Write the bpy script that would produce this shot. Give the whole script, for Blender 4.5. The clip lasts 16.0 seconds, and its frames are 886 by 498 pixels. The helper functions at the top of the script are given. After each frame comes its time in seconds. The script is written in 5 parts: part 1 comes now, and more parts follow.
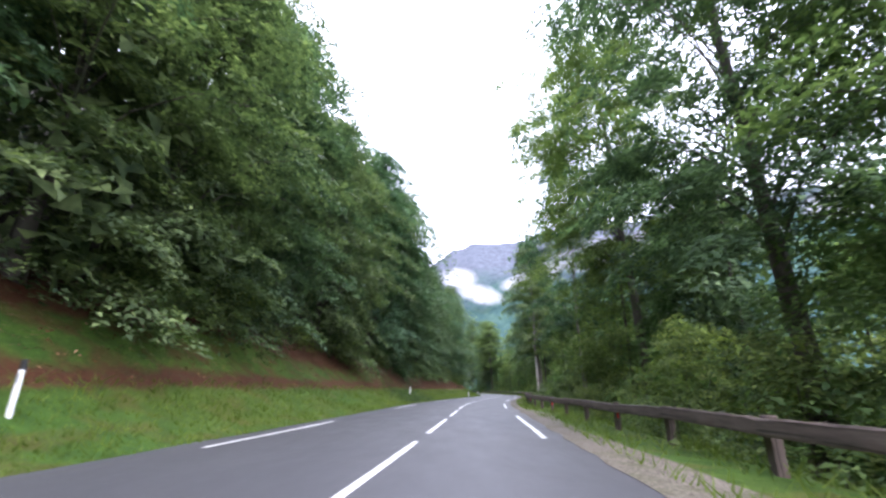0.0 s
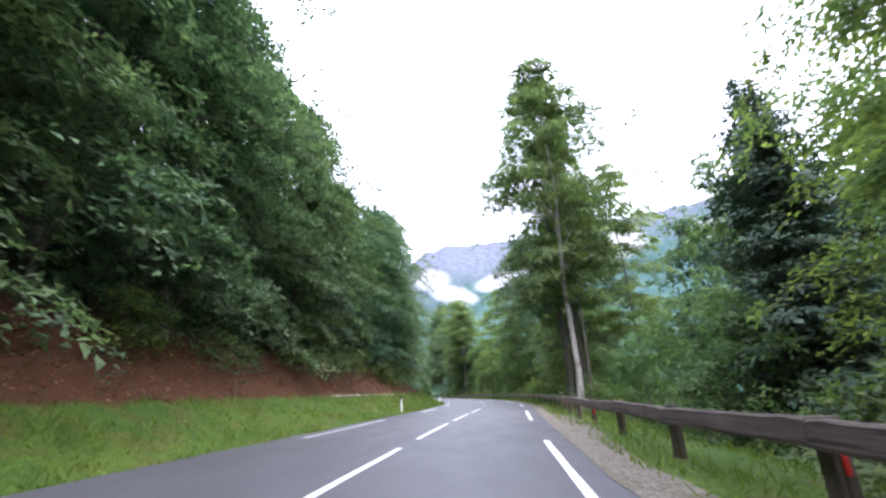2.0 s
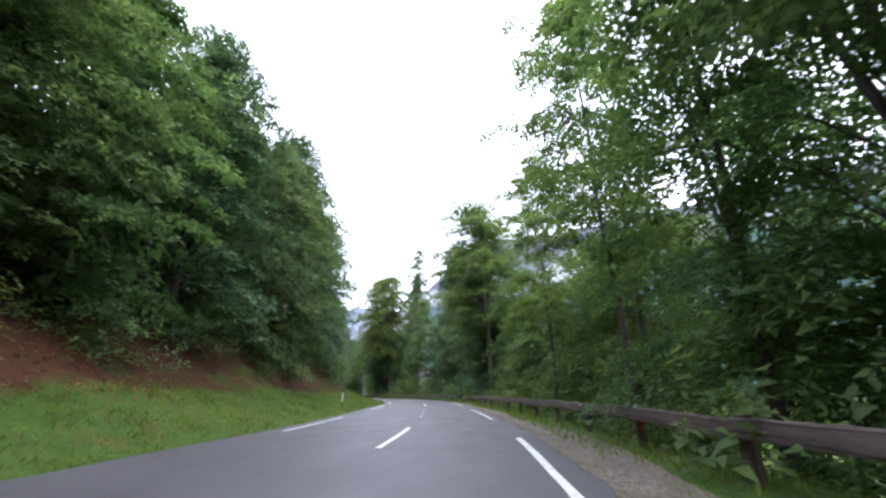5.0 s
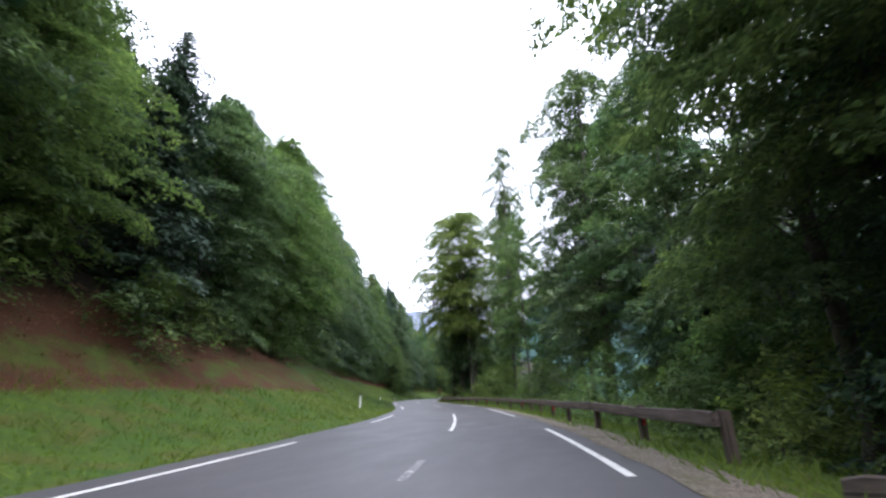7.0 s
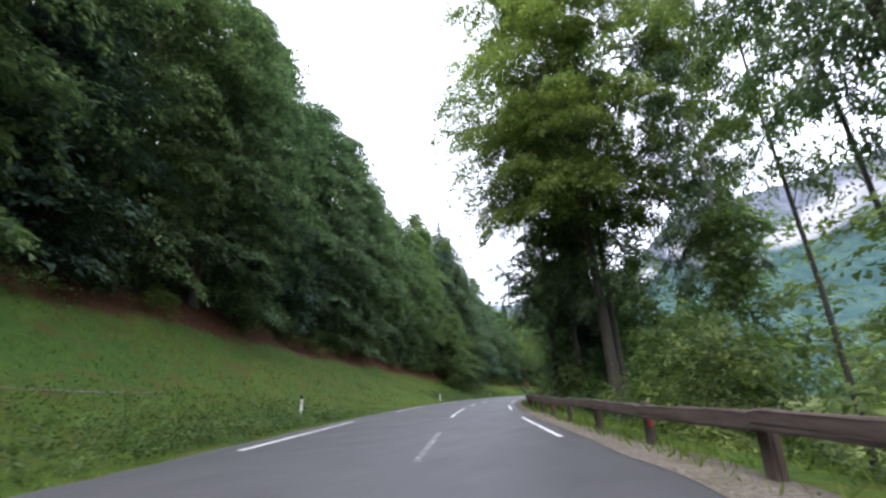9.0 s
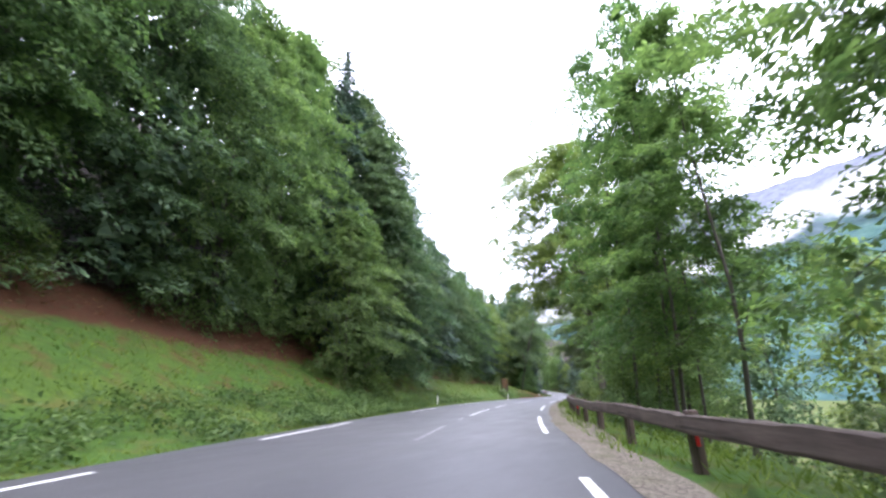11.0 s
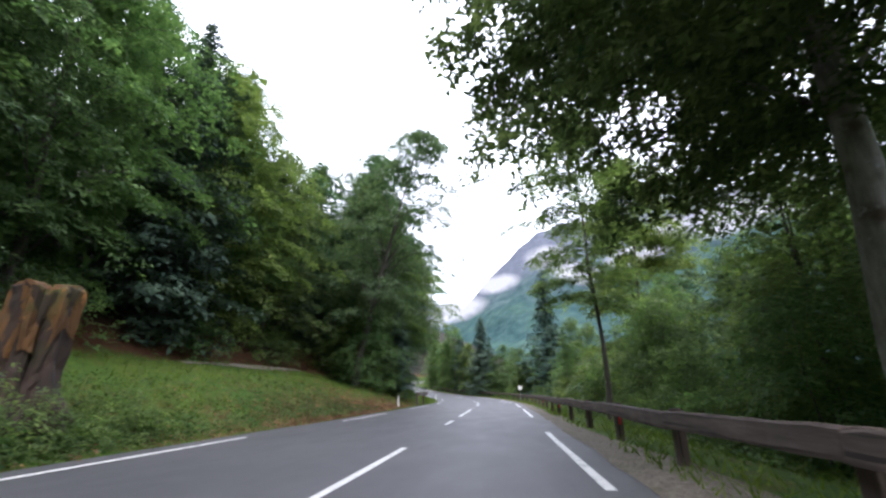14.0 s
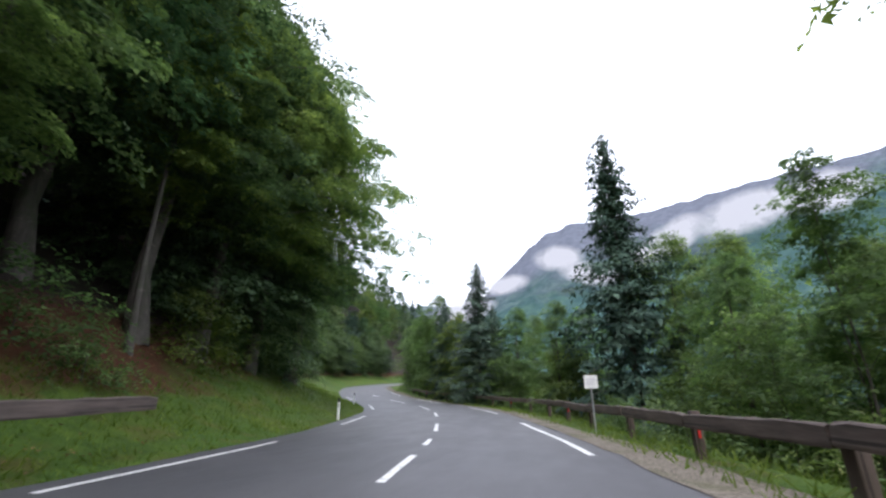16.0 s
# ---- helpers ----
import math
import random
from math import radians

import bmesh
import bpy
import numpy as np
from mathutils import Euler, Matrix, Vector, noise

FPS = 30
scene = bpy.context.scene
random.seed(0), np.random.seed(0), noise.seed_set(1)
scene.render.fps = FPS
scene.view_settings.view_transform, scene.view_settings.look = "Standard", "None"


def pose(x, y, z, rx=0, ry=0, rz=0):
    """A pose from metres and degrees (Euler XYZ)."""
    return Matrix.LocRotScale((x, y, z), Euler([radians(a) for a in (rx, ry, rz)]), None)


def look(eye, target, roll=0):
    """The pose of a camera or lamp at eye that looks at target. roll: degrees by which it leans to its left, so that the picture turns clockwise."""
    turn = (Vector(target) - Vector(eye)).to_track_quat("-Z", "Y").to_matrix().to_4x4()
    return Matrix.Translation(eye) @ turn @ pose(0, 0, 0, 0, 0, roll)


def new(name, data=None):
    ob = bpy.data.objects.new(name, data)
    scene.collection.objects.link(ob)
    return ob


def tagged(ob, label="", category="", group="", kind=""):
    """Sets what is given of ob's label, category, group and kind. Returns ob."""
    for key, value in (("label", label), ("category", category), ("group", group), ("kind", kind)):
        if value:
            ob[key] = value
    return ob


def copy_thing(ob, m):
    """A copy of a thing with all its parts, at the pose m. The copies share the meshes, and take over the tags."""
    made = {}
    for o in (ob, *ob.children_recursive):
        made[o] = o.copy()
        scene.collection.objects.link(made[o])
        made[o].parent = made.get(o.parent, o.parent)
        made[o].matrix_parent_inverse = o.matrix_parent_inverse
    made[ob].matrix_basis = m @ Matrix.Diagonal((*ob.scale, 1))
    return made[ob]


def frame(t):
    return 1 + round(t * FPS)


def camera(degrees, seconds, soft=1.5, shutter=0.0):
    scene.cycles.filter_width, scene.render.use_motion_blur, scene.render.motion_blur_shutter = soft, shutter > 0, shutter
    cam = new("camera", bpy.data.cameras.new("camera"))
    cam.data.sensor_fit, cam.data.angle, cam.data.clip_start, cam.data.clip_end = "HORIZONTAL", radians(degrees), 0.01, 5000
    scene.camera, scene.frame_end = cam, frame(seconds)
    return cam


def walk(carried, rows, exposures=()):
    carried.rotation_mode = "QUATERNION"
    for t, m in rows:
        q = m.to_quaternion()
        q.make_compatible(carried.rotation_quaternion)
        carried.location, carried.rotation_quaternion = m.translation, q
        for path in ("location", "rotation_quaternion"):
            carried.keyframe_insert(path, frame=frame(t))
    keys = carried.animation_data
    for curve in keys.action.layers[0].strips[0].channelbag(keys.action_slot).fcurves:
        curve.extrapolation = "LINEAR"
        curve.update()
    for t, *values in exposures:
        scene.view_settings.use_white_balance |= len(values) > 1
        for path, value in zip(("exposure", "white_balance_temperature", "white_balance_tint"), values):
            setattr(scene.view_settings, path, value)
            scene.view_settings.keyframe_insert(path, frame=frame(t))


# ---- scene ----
cam = camera(91.8, 16.0, soft=2.5, shutter=0.06)

PATH = [
    (0.0, pose(-0.00, 0.00, 1.15, 108.18, -0.37, 0.00)),
    (0.5, pose(1.51, 13.92, 1.15, 108.24, -0.49, 0.44)),
    (1.0, pose(2.94, 26.82, 1.15, 107.93, 0.61, -0.24)),
    (1.5, pose(4.16, 38.15, 1.15, 108.13, 2.05, -1.68)),
    (2.0, pose(5.82, 48.82, 1.15, 108.69, 1.84, -3.01)),
    (2.5, pose(7.66, 59.45, 1.15, 108.39, 1.10, -4.18)),
    (3.0, pose(9.68, 69.99, 1.15, 109.10, 1.23, -5.08)),
    (3.5, pose(11.81, 81.13, 1.15, 108.34, 0.31, -4.84)),
    (4.0, pose(13.90, 92.73, 1.15, 108.55, 0.71, -3.00)),
    (4.5, pose(15.56, 104.86, 1.15, 108.55, 0.71, -0.02)),
    (5.0, pose(16.56, 117.54, 1.15, 108.55, 0.71, 3.64)),
    (5.5, pose(16.72, 130.76, 1.15, 108.55, 0.71, 7.52)),
    (6.0, pose(15.99, 144.48, 1.15, 108.62, 0.97, 11.16)),
    (6.5, pose(14.42, 158.67, 1.15, 108.88, 0.91, 14.12)),
    (7.0, pose(12.20, 172.83, 1.15, 108.83, 0.73, 17.99)),
    (7.5, pose(9.14, 186.52, 1.15, 108.35, -0.05, 21.55)),
    (8.0, pose(5.33, 199.20, 1.15, 108.36, 0.45, 24.97)),
    (8.5, pose(0.90, 211.40, 1.15, 108.63, 0.82, 27.67)),
    (9.0, pose(-3.96, 223.41, 1.15, 108.50, 1.13, 29.34)),
    (9.5, pose(-9.11, 235.43, 1.15, 108.55, 0.71, 29.66)),
    (10.0, pose(-14.26, 247.58, 1.15, 108.55, 0.71, 28.85)),
    (10.5, pose(-19.18, 259.96, 1.15, 108.55, 0.71, 27.11)),
    (11.0, pose(-23.69, 272.63, 1.15, 108.55, 0.71, 24.66)),
    (11.5, pose(-27.64, 285.61, 1.15, 107.98, 1.22, 21.71)),
    (12.0, pose(-31.05, 298.88, 1.15, 108.49, 1.52, 18.49)),
    (12.5, pose(-33.62, 311.57, 1.15, 108.90, 1.35, 15.54)),
    (13.0, pose(-35.45, 323.47, 1.15, 108.68, 0.59, 13.25)),
    (13.5, pose(-36.69, 334.76, 1.15, 108.92, 0.68, 11.88)),
    (14.0, pose(-37.47, 345.41, 1.15, 108.45, 0.39, 11.14)),
    (14.5, pose(-38.10, 356.06, 1.15, 108.49, 0.72, 10.90)),
    (15.0, pose(-38.86, 366.54, 1.15, 108.74, 0.36, 10.47)),
    (15.5, pose(-39.70, 376.54, 1.15, 108.94, -0.03, 10.46)),
    (16.0, pose(-40.64, 385.75, 1.15, 108.98, 0.49, 12.33)),
]
EXPOSURES = [(0.0, 1.06, 5930, 23), (1.0, 1.08, 5950, 23), (2.0, 1.36, 5950, 23), (2.5, 1.40, 5950, 23), (3.0, 1.15, 5950, 23), (3.5, 1.05, 5950, 23), (6.0, 0.62, 6050, 20), (9.0, 0.68, 6130, 19), (11.5, 1.52, 6000, 24), (12.0, 1.43, 6020, 24), (12.5, 1.18, 6050, 21), (13.0, 1.05, 6100, 20), (14.0, 0.60, 6120, 19), (15.0, 0.40, 6150, 17), (16.0, 0.28, 6180, 17)]
walk(cam, PATH, EXPOSURES)

# ---- world, sun, exposure ----
world = bpy.data.worlds.new("overcast_sky")
scene.world = world
world.use_nodes = True
wn, wl = world.node_tree.nodes, world.node_tree.links
wn.clear()
w_out = wn.new("ShaderNodeOutputWorld")
w_bg = wn.new("ShaderNodeBackground")
w_sky = wn.new("ShaderNodeTexSky")
w_sky.sky_type, w_sky.sun_disc = "NISHITA", False
w_sky.sun_elevation, w_sky.sun_rotation = radians(56), radians(165)
w_sky.dust_density, w_sky.air_density = 6.0, 1.5
w_gain = wn.new("ShaderNodeVectorMath")
w_gain.operation = "SCALE"
w_gain.inputs["Scale"].default_value = 0.09
w_mix = wn.new("ShaderNodeMix")
w_mix.data_type = "RGBA"
w_mix.inputs[0].default_value = 0.82
w_tex = wn.new("ShaderNodeTexCoord")
w_noise = wn.new("ShaderNodeTexNoise")
w_noise.inputs["Scale"].default_value = 2.2
w_noise.inputs["Detail"].default_value = 5.0
w_ramp = wn.new("ShaderNodeValToRGB")
w_ramp.color_ramp.elements[0].position, w_ramp.color_ramp.elements[0].color = 0.3, (1.06, 1.13, 1.24, 1)
w_ramp.color_ramp.elements[1].position, w_ramp.color_ramp.elements[1].color = 0.75, (1.42, 1.5, 1.62, 1)
wl.new(w_tex.outputs["Generated"], w_noise.inputs["Vector"])
wl.new(w_noise.outputs["Fac"], w_ramp.inputs["Fac"])
wl.new(w_sky.outputs[0], w_gain.inputs[0])
wl.new(w_gain.outputs[0], w_mix.inputs[6])
wl.new(w_ramp.outputs[0], w_mix.inputs[7])
wl.new(w_mix.outputs[2], w_bg.inputs["Color"])
w_bg.inputs["Strength"].default_value = 1.75
wl.new(w_bg.outputs[0], w_out.inputs["Surface"])

sun = new("sun", bpy.data.lights.new("sun", "SUN"))
sun.data.energy, sun.data.angle, sun.data.color = 1.5, radians(30), (1.0, 0.97, 0.92)
sun.matrix_world = look((0, 0, 0), (-math.sin(radians(165)) * math.cos(radians(56)), -math.cos(radians(165)) * math.cos(radians(56)), -math.sin(radians(56))))

# ---- materials ----
def material(name):
    m = bpy.data.materials.new(name)
    m.use_nodes = True
    n = m.node_tree.nodes
    n.clear()
    return m, n, m.node_tree.links


def nd(n, kind, **values):
    node = n.new("ShaderNode" + kind)
    for k, v in values.items():
        node.inputs[k.replace("_", " ")].default_value = v
    return node


def ramp(n, l, fac, stops):
    r = n.new("ShaderNodeValToRGB")
    e = r.color_ramp.elements
    while len(e) < len(stops):
        e.new(0.5)
    for el, (p, c) in zip(e, stops):
        el.position, el.color = p, (*c, 1)
    l.new(fac, r.inputs["Fac"])
    return r.outputs[0]


def blend(n, l, fac, a, b, how="MIX"):
    m = n.new("ShaderNodeMix")
    m.data_type, m.blend_type = "RGBA", how
    for i, v in ((0, fac), (6, a), (7, b)):
        if hasattr(v, "is_linked"):
            l.new(v, m.inputs[i])
        else:
            m.inputs[i].default_value = v if i == 0 else (*v, 1)
    return m.outputs[2]


def noise_of(n, l, scale, detail=4.0, rough=0.55, stretch=None, dim="Object"):
    co = n.new("ShaderNodeTexCoord")
    out = co.outputs[dim]
    if stretch:
        mp = n.new("ShaderNodeMapping")
        mp.inputs["Scale"].default_value = stretch
        l.new(out, mp.inputs["Vector"])
        out = mp.outputs[0]
    t = nd(n, "TexNoise", Scale=scale, Detail=detail, Roughness=rough)
    l.new(out, t.inputs["Vector"])
    return t.outputs["Fac"]


def surface(n, l, colour, rough=0.8, bump=None, bump_strength=0.3, bump_dist=0.02, metal=0.0, spec=0.5):
    p = n.new("ShaderNodeBsdfPrincipled")
    if hasattr(colour, "is_linked"):
        l.new(colour, p.inputs["Base Color"])
    else:
        p.inputs["Base Color"].default_value = (*colour, 1)
    if hasattr(rough, "is_linked"):
        l.new(rough, p.inputs["Roughness"])
    else:
        p.inputs["Roughness"].default_value = rough
    p.inputs["Metallic"].default_value = metal
    p.inputs["Specular IOR Level"].default_value = spec
    if bump is not None:
        b = nd(n, "Bump", Strength=bump_strength, Distance=bump_dist)
        l.new(bump, b.inputs["Height"])
        l.new(b.outputs[0], p.inputs["Normal"])
    o = n.new("ShaderNodeOutputMaterial")
    l.new(p.outputs[0], o.inputs["Surface"])
    return p


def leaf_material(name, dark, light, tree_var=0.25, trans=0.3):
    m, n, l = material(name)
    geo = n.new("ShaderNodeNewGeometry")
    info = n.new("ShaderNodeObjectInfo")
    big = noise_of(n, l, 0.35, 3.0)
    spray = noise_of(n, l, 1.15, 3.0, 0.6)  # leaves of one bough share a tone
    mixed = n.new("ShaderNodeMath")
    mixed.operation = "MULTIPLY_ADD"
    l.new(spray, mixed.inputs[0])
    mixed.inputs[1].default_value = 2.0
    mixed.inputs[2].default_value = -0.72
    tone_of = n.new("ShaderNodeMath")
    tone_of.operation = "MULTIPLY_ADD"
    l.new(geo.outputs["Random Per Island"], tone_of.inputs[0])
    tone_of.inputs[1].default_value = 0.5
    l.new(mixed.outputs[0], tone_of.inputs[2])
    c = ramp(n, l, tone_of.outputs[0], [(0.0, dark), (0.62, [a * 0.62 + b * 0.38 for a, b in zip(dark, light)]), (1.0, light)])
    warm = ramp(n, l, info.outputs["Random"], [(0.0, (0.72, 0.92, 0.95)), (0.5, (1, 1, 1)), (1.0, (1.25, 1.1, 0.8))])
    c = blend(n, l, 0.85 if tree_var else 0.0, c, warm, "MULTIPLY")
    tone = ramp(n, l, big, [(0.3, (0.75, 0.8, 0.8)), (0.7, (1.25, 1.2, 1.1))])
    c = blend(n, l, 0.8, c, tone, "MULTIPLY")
    p = n.new("ShaderNodeBsdfPrincipled")
    l.new(c, p.inputs["Base Color"])
    p.inputs["Roughness"].default_value = 0.55
    p.inputs["Specular IOR Level"].default_value = 0.14
    t = n.new("ShaderNodeBsdfTranslucent")
    l.new(blend(n, l, 1.0, c, (1.15, 1.25, 0.8), "MULTIPLY"), t.inputs["Color"])
    mx = n.new("ShaderNodeMixShader")
    mx.inputs[0].default_value = trans
    l.new(p.outputs[0], mx.inputs[1])
    l.new(t.outputs[0], mx.inputs[2])
    o = n.new("ShaderNodeOutputMaterial")
    l.new(mx.outputs[0], o.inputs["Surface"])
    return m


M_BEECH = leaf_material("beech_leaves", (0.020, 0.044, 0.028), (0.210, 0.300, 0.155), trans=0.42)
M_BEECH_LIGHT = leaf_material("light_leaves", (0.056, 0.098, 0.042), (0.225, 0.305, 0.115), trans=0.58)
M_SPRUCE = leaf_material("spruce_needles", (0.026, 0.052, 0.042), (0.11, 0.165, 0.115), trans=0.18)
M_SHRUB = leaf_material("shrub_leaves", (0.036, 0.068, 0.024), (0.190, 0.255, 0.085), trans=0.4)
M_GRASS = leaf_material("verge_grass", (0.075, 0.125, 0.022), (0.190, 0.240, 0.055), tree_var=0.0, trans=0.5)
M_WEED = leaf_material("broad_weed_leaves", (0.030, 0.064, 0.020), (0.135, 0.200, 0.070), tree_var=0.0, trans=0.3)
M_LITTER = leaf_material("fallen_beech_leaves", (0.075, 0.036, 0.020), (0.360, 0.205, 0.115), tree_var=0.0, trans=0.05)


def bark_material(name, a, b, patch):
    m, n, l = material(name)
    g = noise_of(n, l, 6.0, 6.0, 0.65, (1, 1, 0.22))
    big = noise_of(n, l, 1.3, 3.0)
    c = ramp(n, l, g, [(0.3, a), (0.7, b)])
    c = blend(n, l, ramp(n, l, big, [(0.5, (0, 0, 0)), (0.66, (1, 1, 1))]), c, patch)
    lich = noise_of(n, l, 3.4, 5.0, 0.7)
    c = blend(n, l, ramp(n, l, lich, [(0.60, (0, 0, 0)), (0.68, (0.55, 0.55, 0.55))]), c, [min(v * 2.4, 0.5) for v in b])
    surface(n, l, c, 0.85, g, 0.6, 0.03)
    return m


M_BARK = bark_material("dark_bark", (0.040, 0.034, 0.028), (0.105, 0.090, 0.075), (0.05, 0.055, 0.03))
M_BARK_PALE = bark_material("pale_bark", (0.13, 0.122, 0.108), (0.36, 0.34, 0.31), (0.095, 0.068, 0.05))


def asphalt_material():
    m, n, l = material("worn_wet_asphalt")
    fine = noise_of(n, l, 90.0, 3.0, 0.7)
    mid = noise_of(n, l, 1.2, 5.0, 0.6, (1, 0.35, 1))
    big = noise_of(n, l, 0.12, 3.0)
    c = ramp(n, l, fine, [(0.25, (0.036, 0.036, 0.038)), (0.75, (0.088, 0.088, 0.093))])
    c = blend(n, l, 0.8, c, ramp(n, l, mid, [(0.3, (0.90, 0.90, 0.91)), (0.7, (1.06, 1.06, 1.06))]), "MULTIPLY")
    c = blend(n, l, 0.8, c, ramp(n, l, big, [(0.35, (0.88, 0.88, 0.9)), (0.65, (1.1, 1.09, 1.08))]), "MULTIPLY")
    r = ramp(n, l, mid, [(0.3, (0.50,) * 3), (0.7, (0.62,) * 3)])
    surface(n, l, c, r, fine, 0.25, 0.006)
    return m


def ground_material():
    """Grass on the verges, brown leaf litter on the wooded bank, forest floor beyond, darkened for the trees' shade:
    told apart by a painted weight.
    """
    m, n, l = material("verge_and_forest_floor")
    at = n.new("ShaderNodeAttribute")
    at.attribute_name = "litter"
    fine = noise_of(n, l, 14.0, 5.0, 0.7)
    mid = noise_of(n, l, 0.9, 4.0)
    tuft = noise_of(n, l, 2.6, 5.0, 0.7)
    wide = noise_of(n, l, 0.16, 3.0)
    grass = ramp(n, l, fine, [(0.25, (0.024, 0.056, 0.008)), (0.75, (0.066, 0.122, 0.017))])
    grass = blend(n, l, 0.9, grass, ramp(n, l, tuft, [(0.32, (0.55, 0.62, 0.6)), (0.5, (1, 1, 1)), (0.68, (1.45, 1.3, 1.1))]), "MULTIPLY")
    grass = blend(n, l, 0.8, grass, ramp(n, l, wide, [(0.38, (0.85, 1.0, 0.95)), (0.62, (1.35, 1.1, 0.9))]), "MULTIPLY")
    dry = ramp(n, l, fine, [(0.25, (0.052, 0.042, 0.011)), (0.75, (0.135, 0.098, 0.026))])
    grass = blend(n, l, ramp(n, l, mid, [(0.50, (0, 0, 0)), (0.66, (0.55, 0.55, 0.55))]), grass, dry)
    litter = ramp(n, l, fine, [(0.2, (0.024, 0.009, 0.005)), (0.55, (0.078, 0.030, 0.013)), (0.85, (0.165, 0.074, 0.034))])
    moss = ramp(n, l, fine, [(0.3, (0.020, 0.030, 0.009)), (0.7, (0.060, 0.072, 0.022))])
    litter = blend(n, l, ramp(n, l, tuft, [(0.52, (0, 0, 0)), (0.66, (0.6, 0.6, 0.6))]), litter, moss)
    shaded_floor = ramp(n, l, fine, [(0.3, (0.010, 0.008, 0.006)), (0.7, (0.036, 0.027, 0.019))])
    wob = n.new("ShaderNodeMath")
    wob.operation = "MULTIPLY_ADD"
    l.new(mid, wob.inputs[0])
    wob.inputs[1].default_value = 0.9
    l.new(at.outputs["Fac"], wob.inputs[2])
    c = blend(n, l, ramp(n, l, wob.outputs[0], [(0.66, (0, 0, 0)), (1.05, (1, 1, 1))]), grass, litter)
    # weights above 1 blend in a near-black colour for the canopy's shade
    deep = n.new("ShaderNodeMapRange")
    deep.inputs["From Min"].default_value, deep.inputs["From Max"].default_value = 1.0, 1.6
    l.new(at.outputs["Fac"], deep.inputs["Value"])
    c = blend(n, l, deep.outputs["Result"], c, shaded_floor)
    surface(n, l, c, 0.9, fine, 0.7, 0.06, spec=0.2)
    return m


def gravel_material(name, a, b):
    m, n, l = material(name)
    v = nd(n, "TexVoronoi", Scale=28.0)
    co = n.new("ShaderNodeTexCoord")
    l.new(co.outputs["Object"], v.inputs["Vector"])
    big = noise_of(n, l, 0.8, 4.0)
    c = ramp(n, l, v.outputs["Color"], [(0.2, a), (0.8, b)])
    c = blend(n, l, ramp(n, l, big, [(0.5, (0, 0, 0)), (0.7, (0.8, 0.8, 0.8))]), c, (0.07, 0.075, 0.03))
    surface(n, l, c, 0.9, v.outputs["Distance"], 0.6, 0.02, spec=0.2)
    return m


def paint_material(name, wear):
    m, n, l = material(name)
    a = noise_of(n, l, 5.0, 5.0, 0.7)
    b = noise_of(n, l, 40.0, 3.0, 0.7)
    c = blend(n, l, ramp(n, l, a, [(wear - 0.09, (0, 0, 0)), (wear + 0.09, (1, 1, 1))]), (0.70, 0.70, 0.68), (0.10, 0.10, 0.103))
    c = blend(n, l, 0.35, c, ramp(n, l, b, [(0.3, (0.55,) * 3), (0.6, (1,) * 3)]), "MULTIPLY")
    surface(n, l, c, 0.5, b, 0.2, 0.004)
    return m


def wood_material(name, a, b, stretch):
    m, n, l = material(name)
    g = noise_of(n, l, 5.0, 7.0, 0.7, stretch)
    big = noise_of(n, l, 1.1, 3.0)
    c = ramp(n, l, g, [(0.25, a), (0.75, b)])
    c = blend(n, l, 0.7, c, ramp(n, l, big, [(0.35, (0.6, 0.62, 0.58)), (0.7, (1.15, 1.1, 1.05))]), "MULTIPLY")
    crack = noise_of(n, l, 11.0, 4.0, 0.6, tuple(v * (0.35 if v < 0.5 else 1.0) for v in stretch))
    c = blend(n, l, ramp(n, l, crack, [(0.36, (0.8, 0.8, 0.8)), (0.43, (0, 0, 0))]), c, (0.018, 0.014, 0.012))
    surface(n, l, c, 0.78, g, 0.5, 0.015, spec=0.3)
    return m


def plain_material(name, c, rough=0.5, metal=0.0):
    m, n, l = material(name)
    g = noise_of(n, l, 9.0, 4.0)
    col = blend(n, l, 0.6, c, ramp(n, l, g, [(0.3, (0.7, 0.7, 0.68)), (0.65, (1.05, 1.05, 1.05))]), "MULTIPLY")
    surface(n, l, col, rough, metal=metal)
    return m


M_ASPHALT = asphalt_material()
M_GROUND = ground_material()
M_GRAVEL = gravel_material("roadside_gravel", (0.075, 0.062, 0.046), (0.21, 0.185, 0.15))
M_TRACK = gravel_material("pale_track_gravel", (0.15, 0.13, 0.10), (0.32, 0.28, 0.23))
M_PAINT = paint_material("white_road_paint", 0.62)
M_PAINT_WORN = paint_material("worn_road_paint", 0.40)
M_RAIL = wood_material("weathered_rail_timber", (0.036, 0.027, 0.024), (0.21, 0.165, 0.145), (1, 0.08, 1))
M_POST = wood_material("rail_post_timber", (0.045, 0.033, 0.029), (0.15, 0.115, 0.10), (1, 1, 0.1))
M_WHITE = plain_material("white_plastic", (0.78, 0.78, 0.76), 0.4)
M_BLACK = plain_material("black_plastic", (0.02, 0.02, 0.022), 0.4)
M_RED = plain_material("red_reflector", (0.55, 0.035, 0.03), 0.25)
M_STUMP = bark_material("rotten_stump_wood", (0.008, 0.006, 0.005), (0.046, 0.025, 0.014), (0.036, 0.032, 0.010))
M_MOSS = bark_material("rusty_moss", (0.034, 0.016, 0.005), (0.150, 0.068, 0.014), (0.052, 0.058, 0.010))
M_STEEL = plain_material("galvanised_steel", (0.45, 0.46, 0.47), 0.45, 0.7)
M_PALE_WOOD = wood_material("bleached_fence_wood", (0.20, 0.17, 0.14), (0.42, 0.37, 0.32), (1, 0.1, 1))

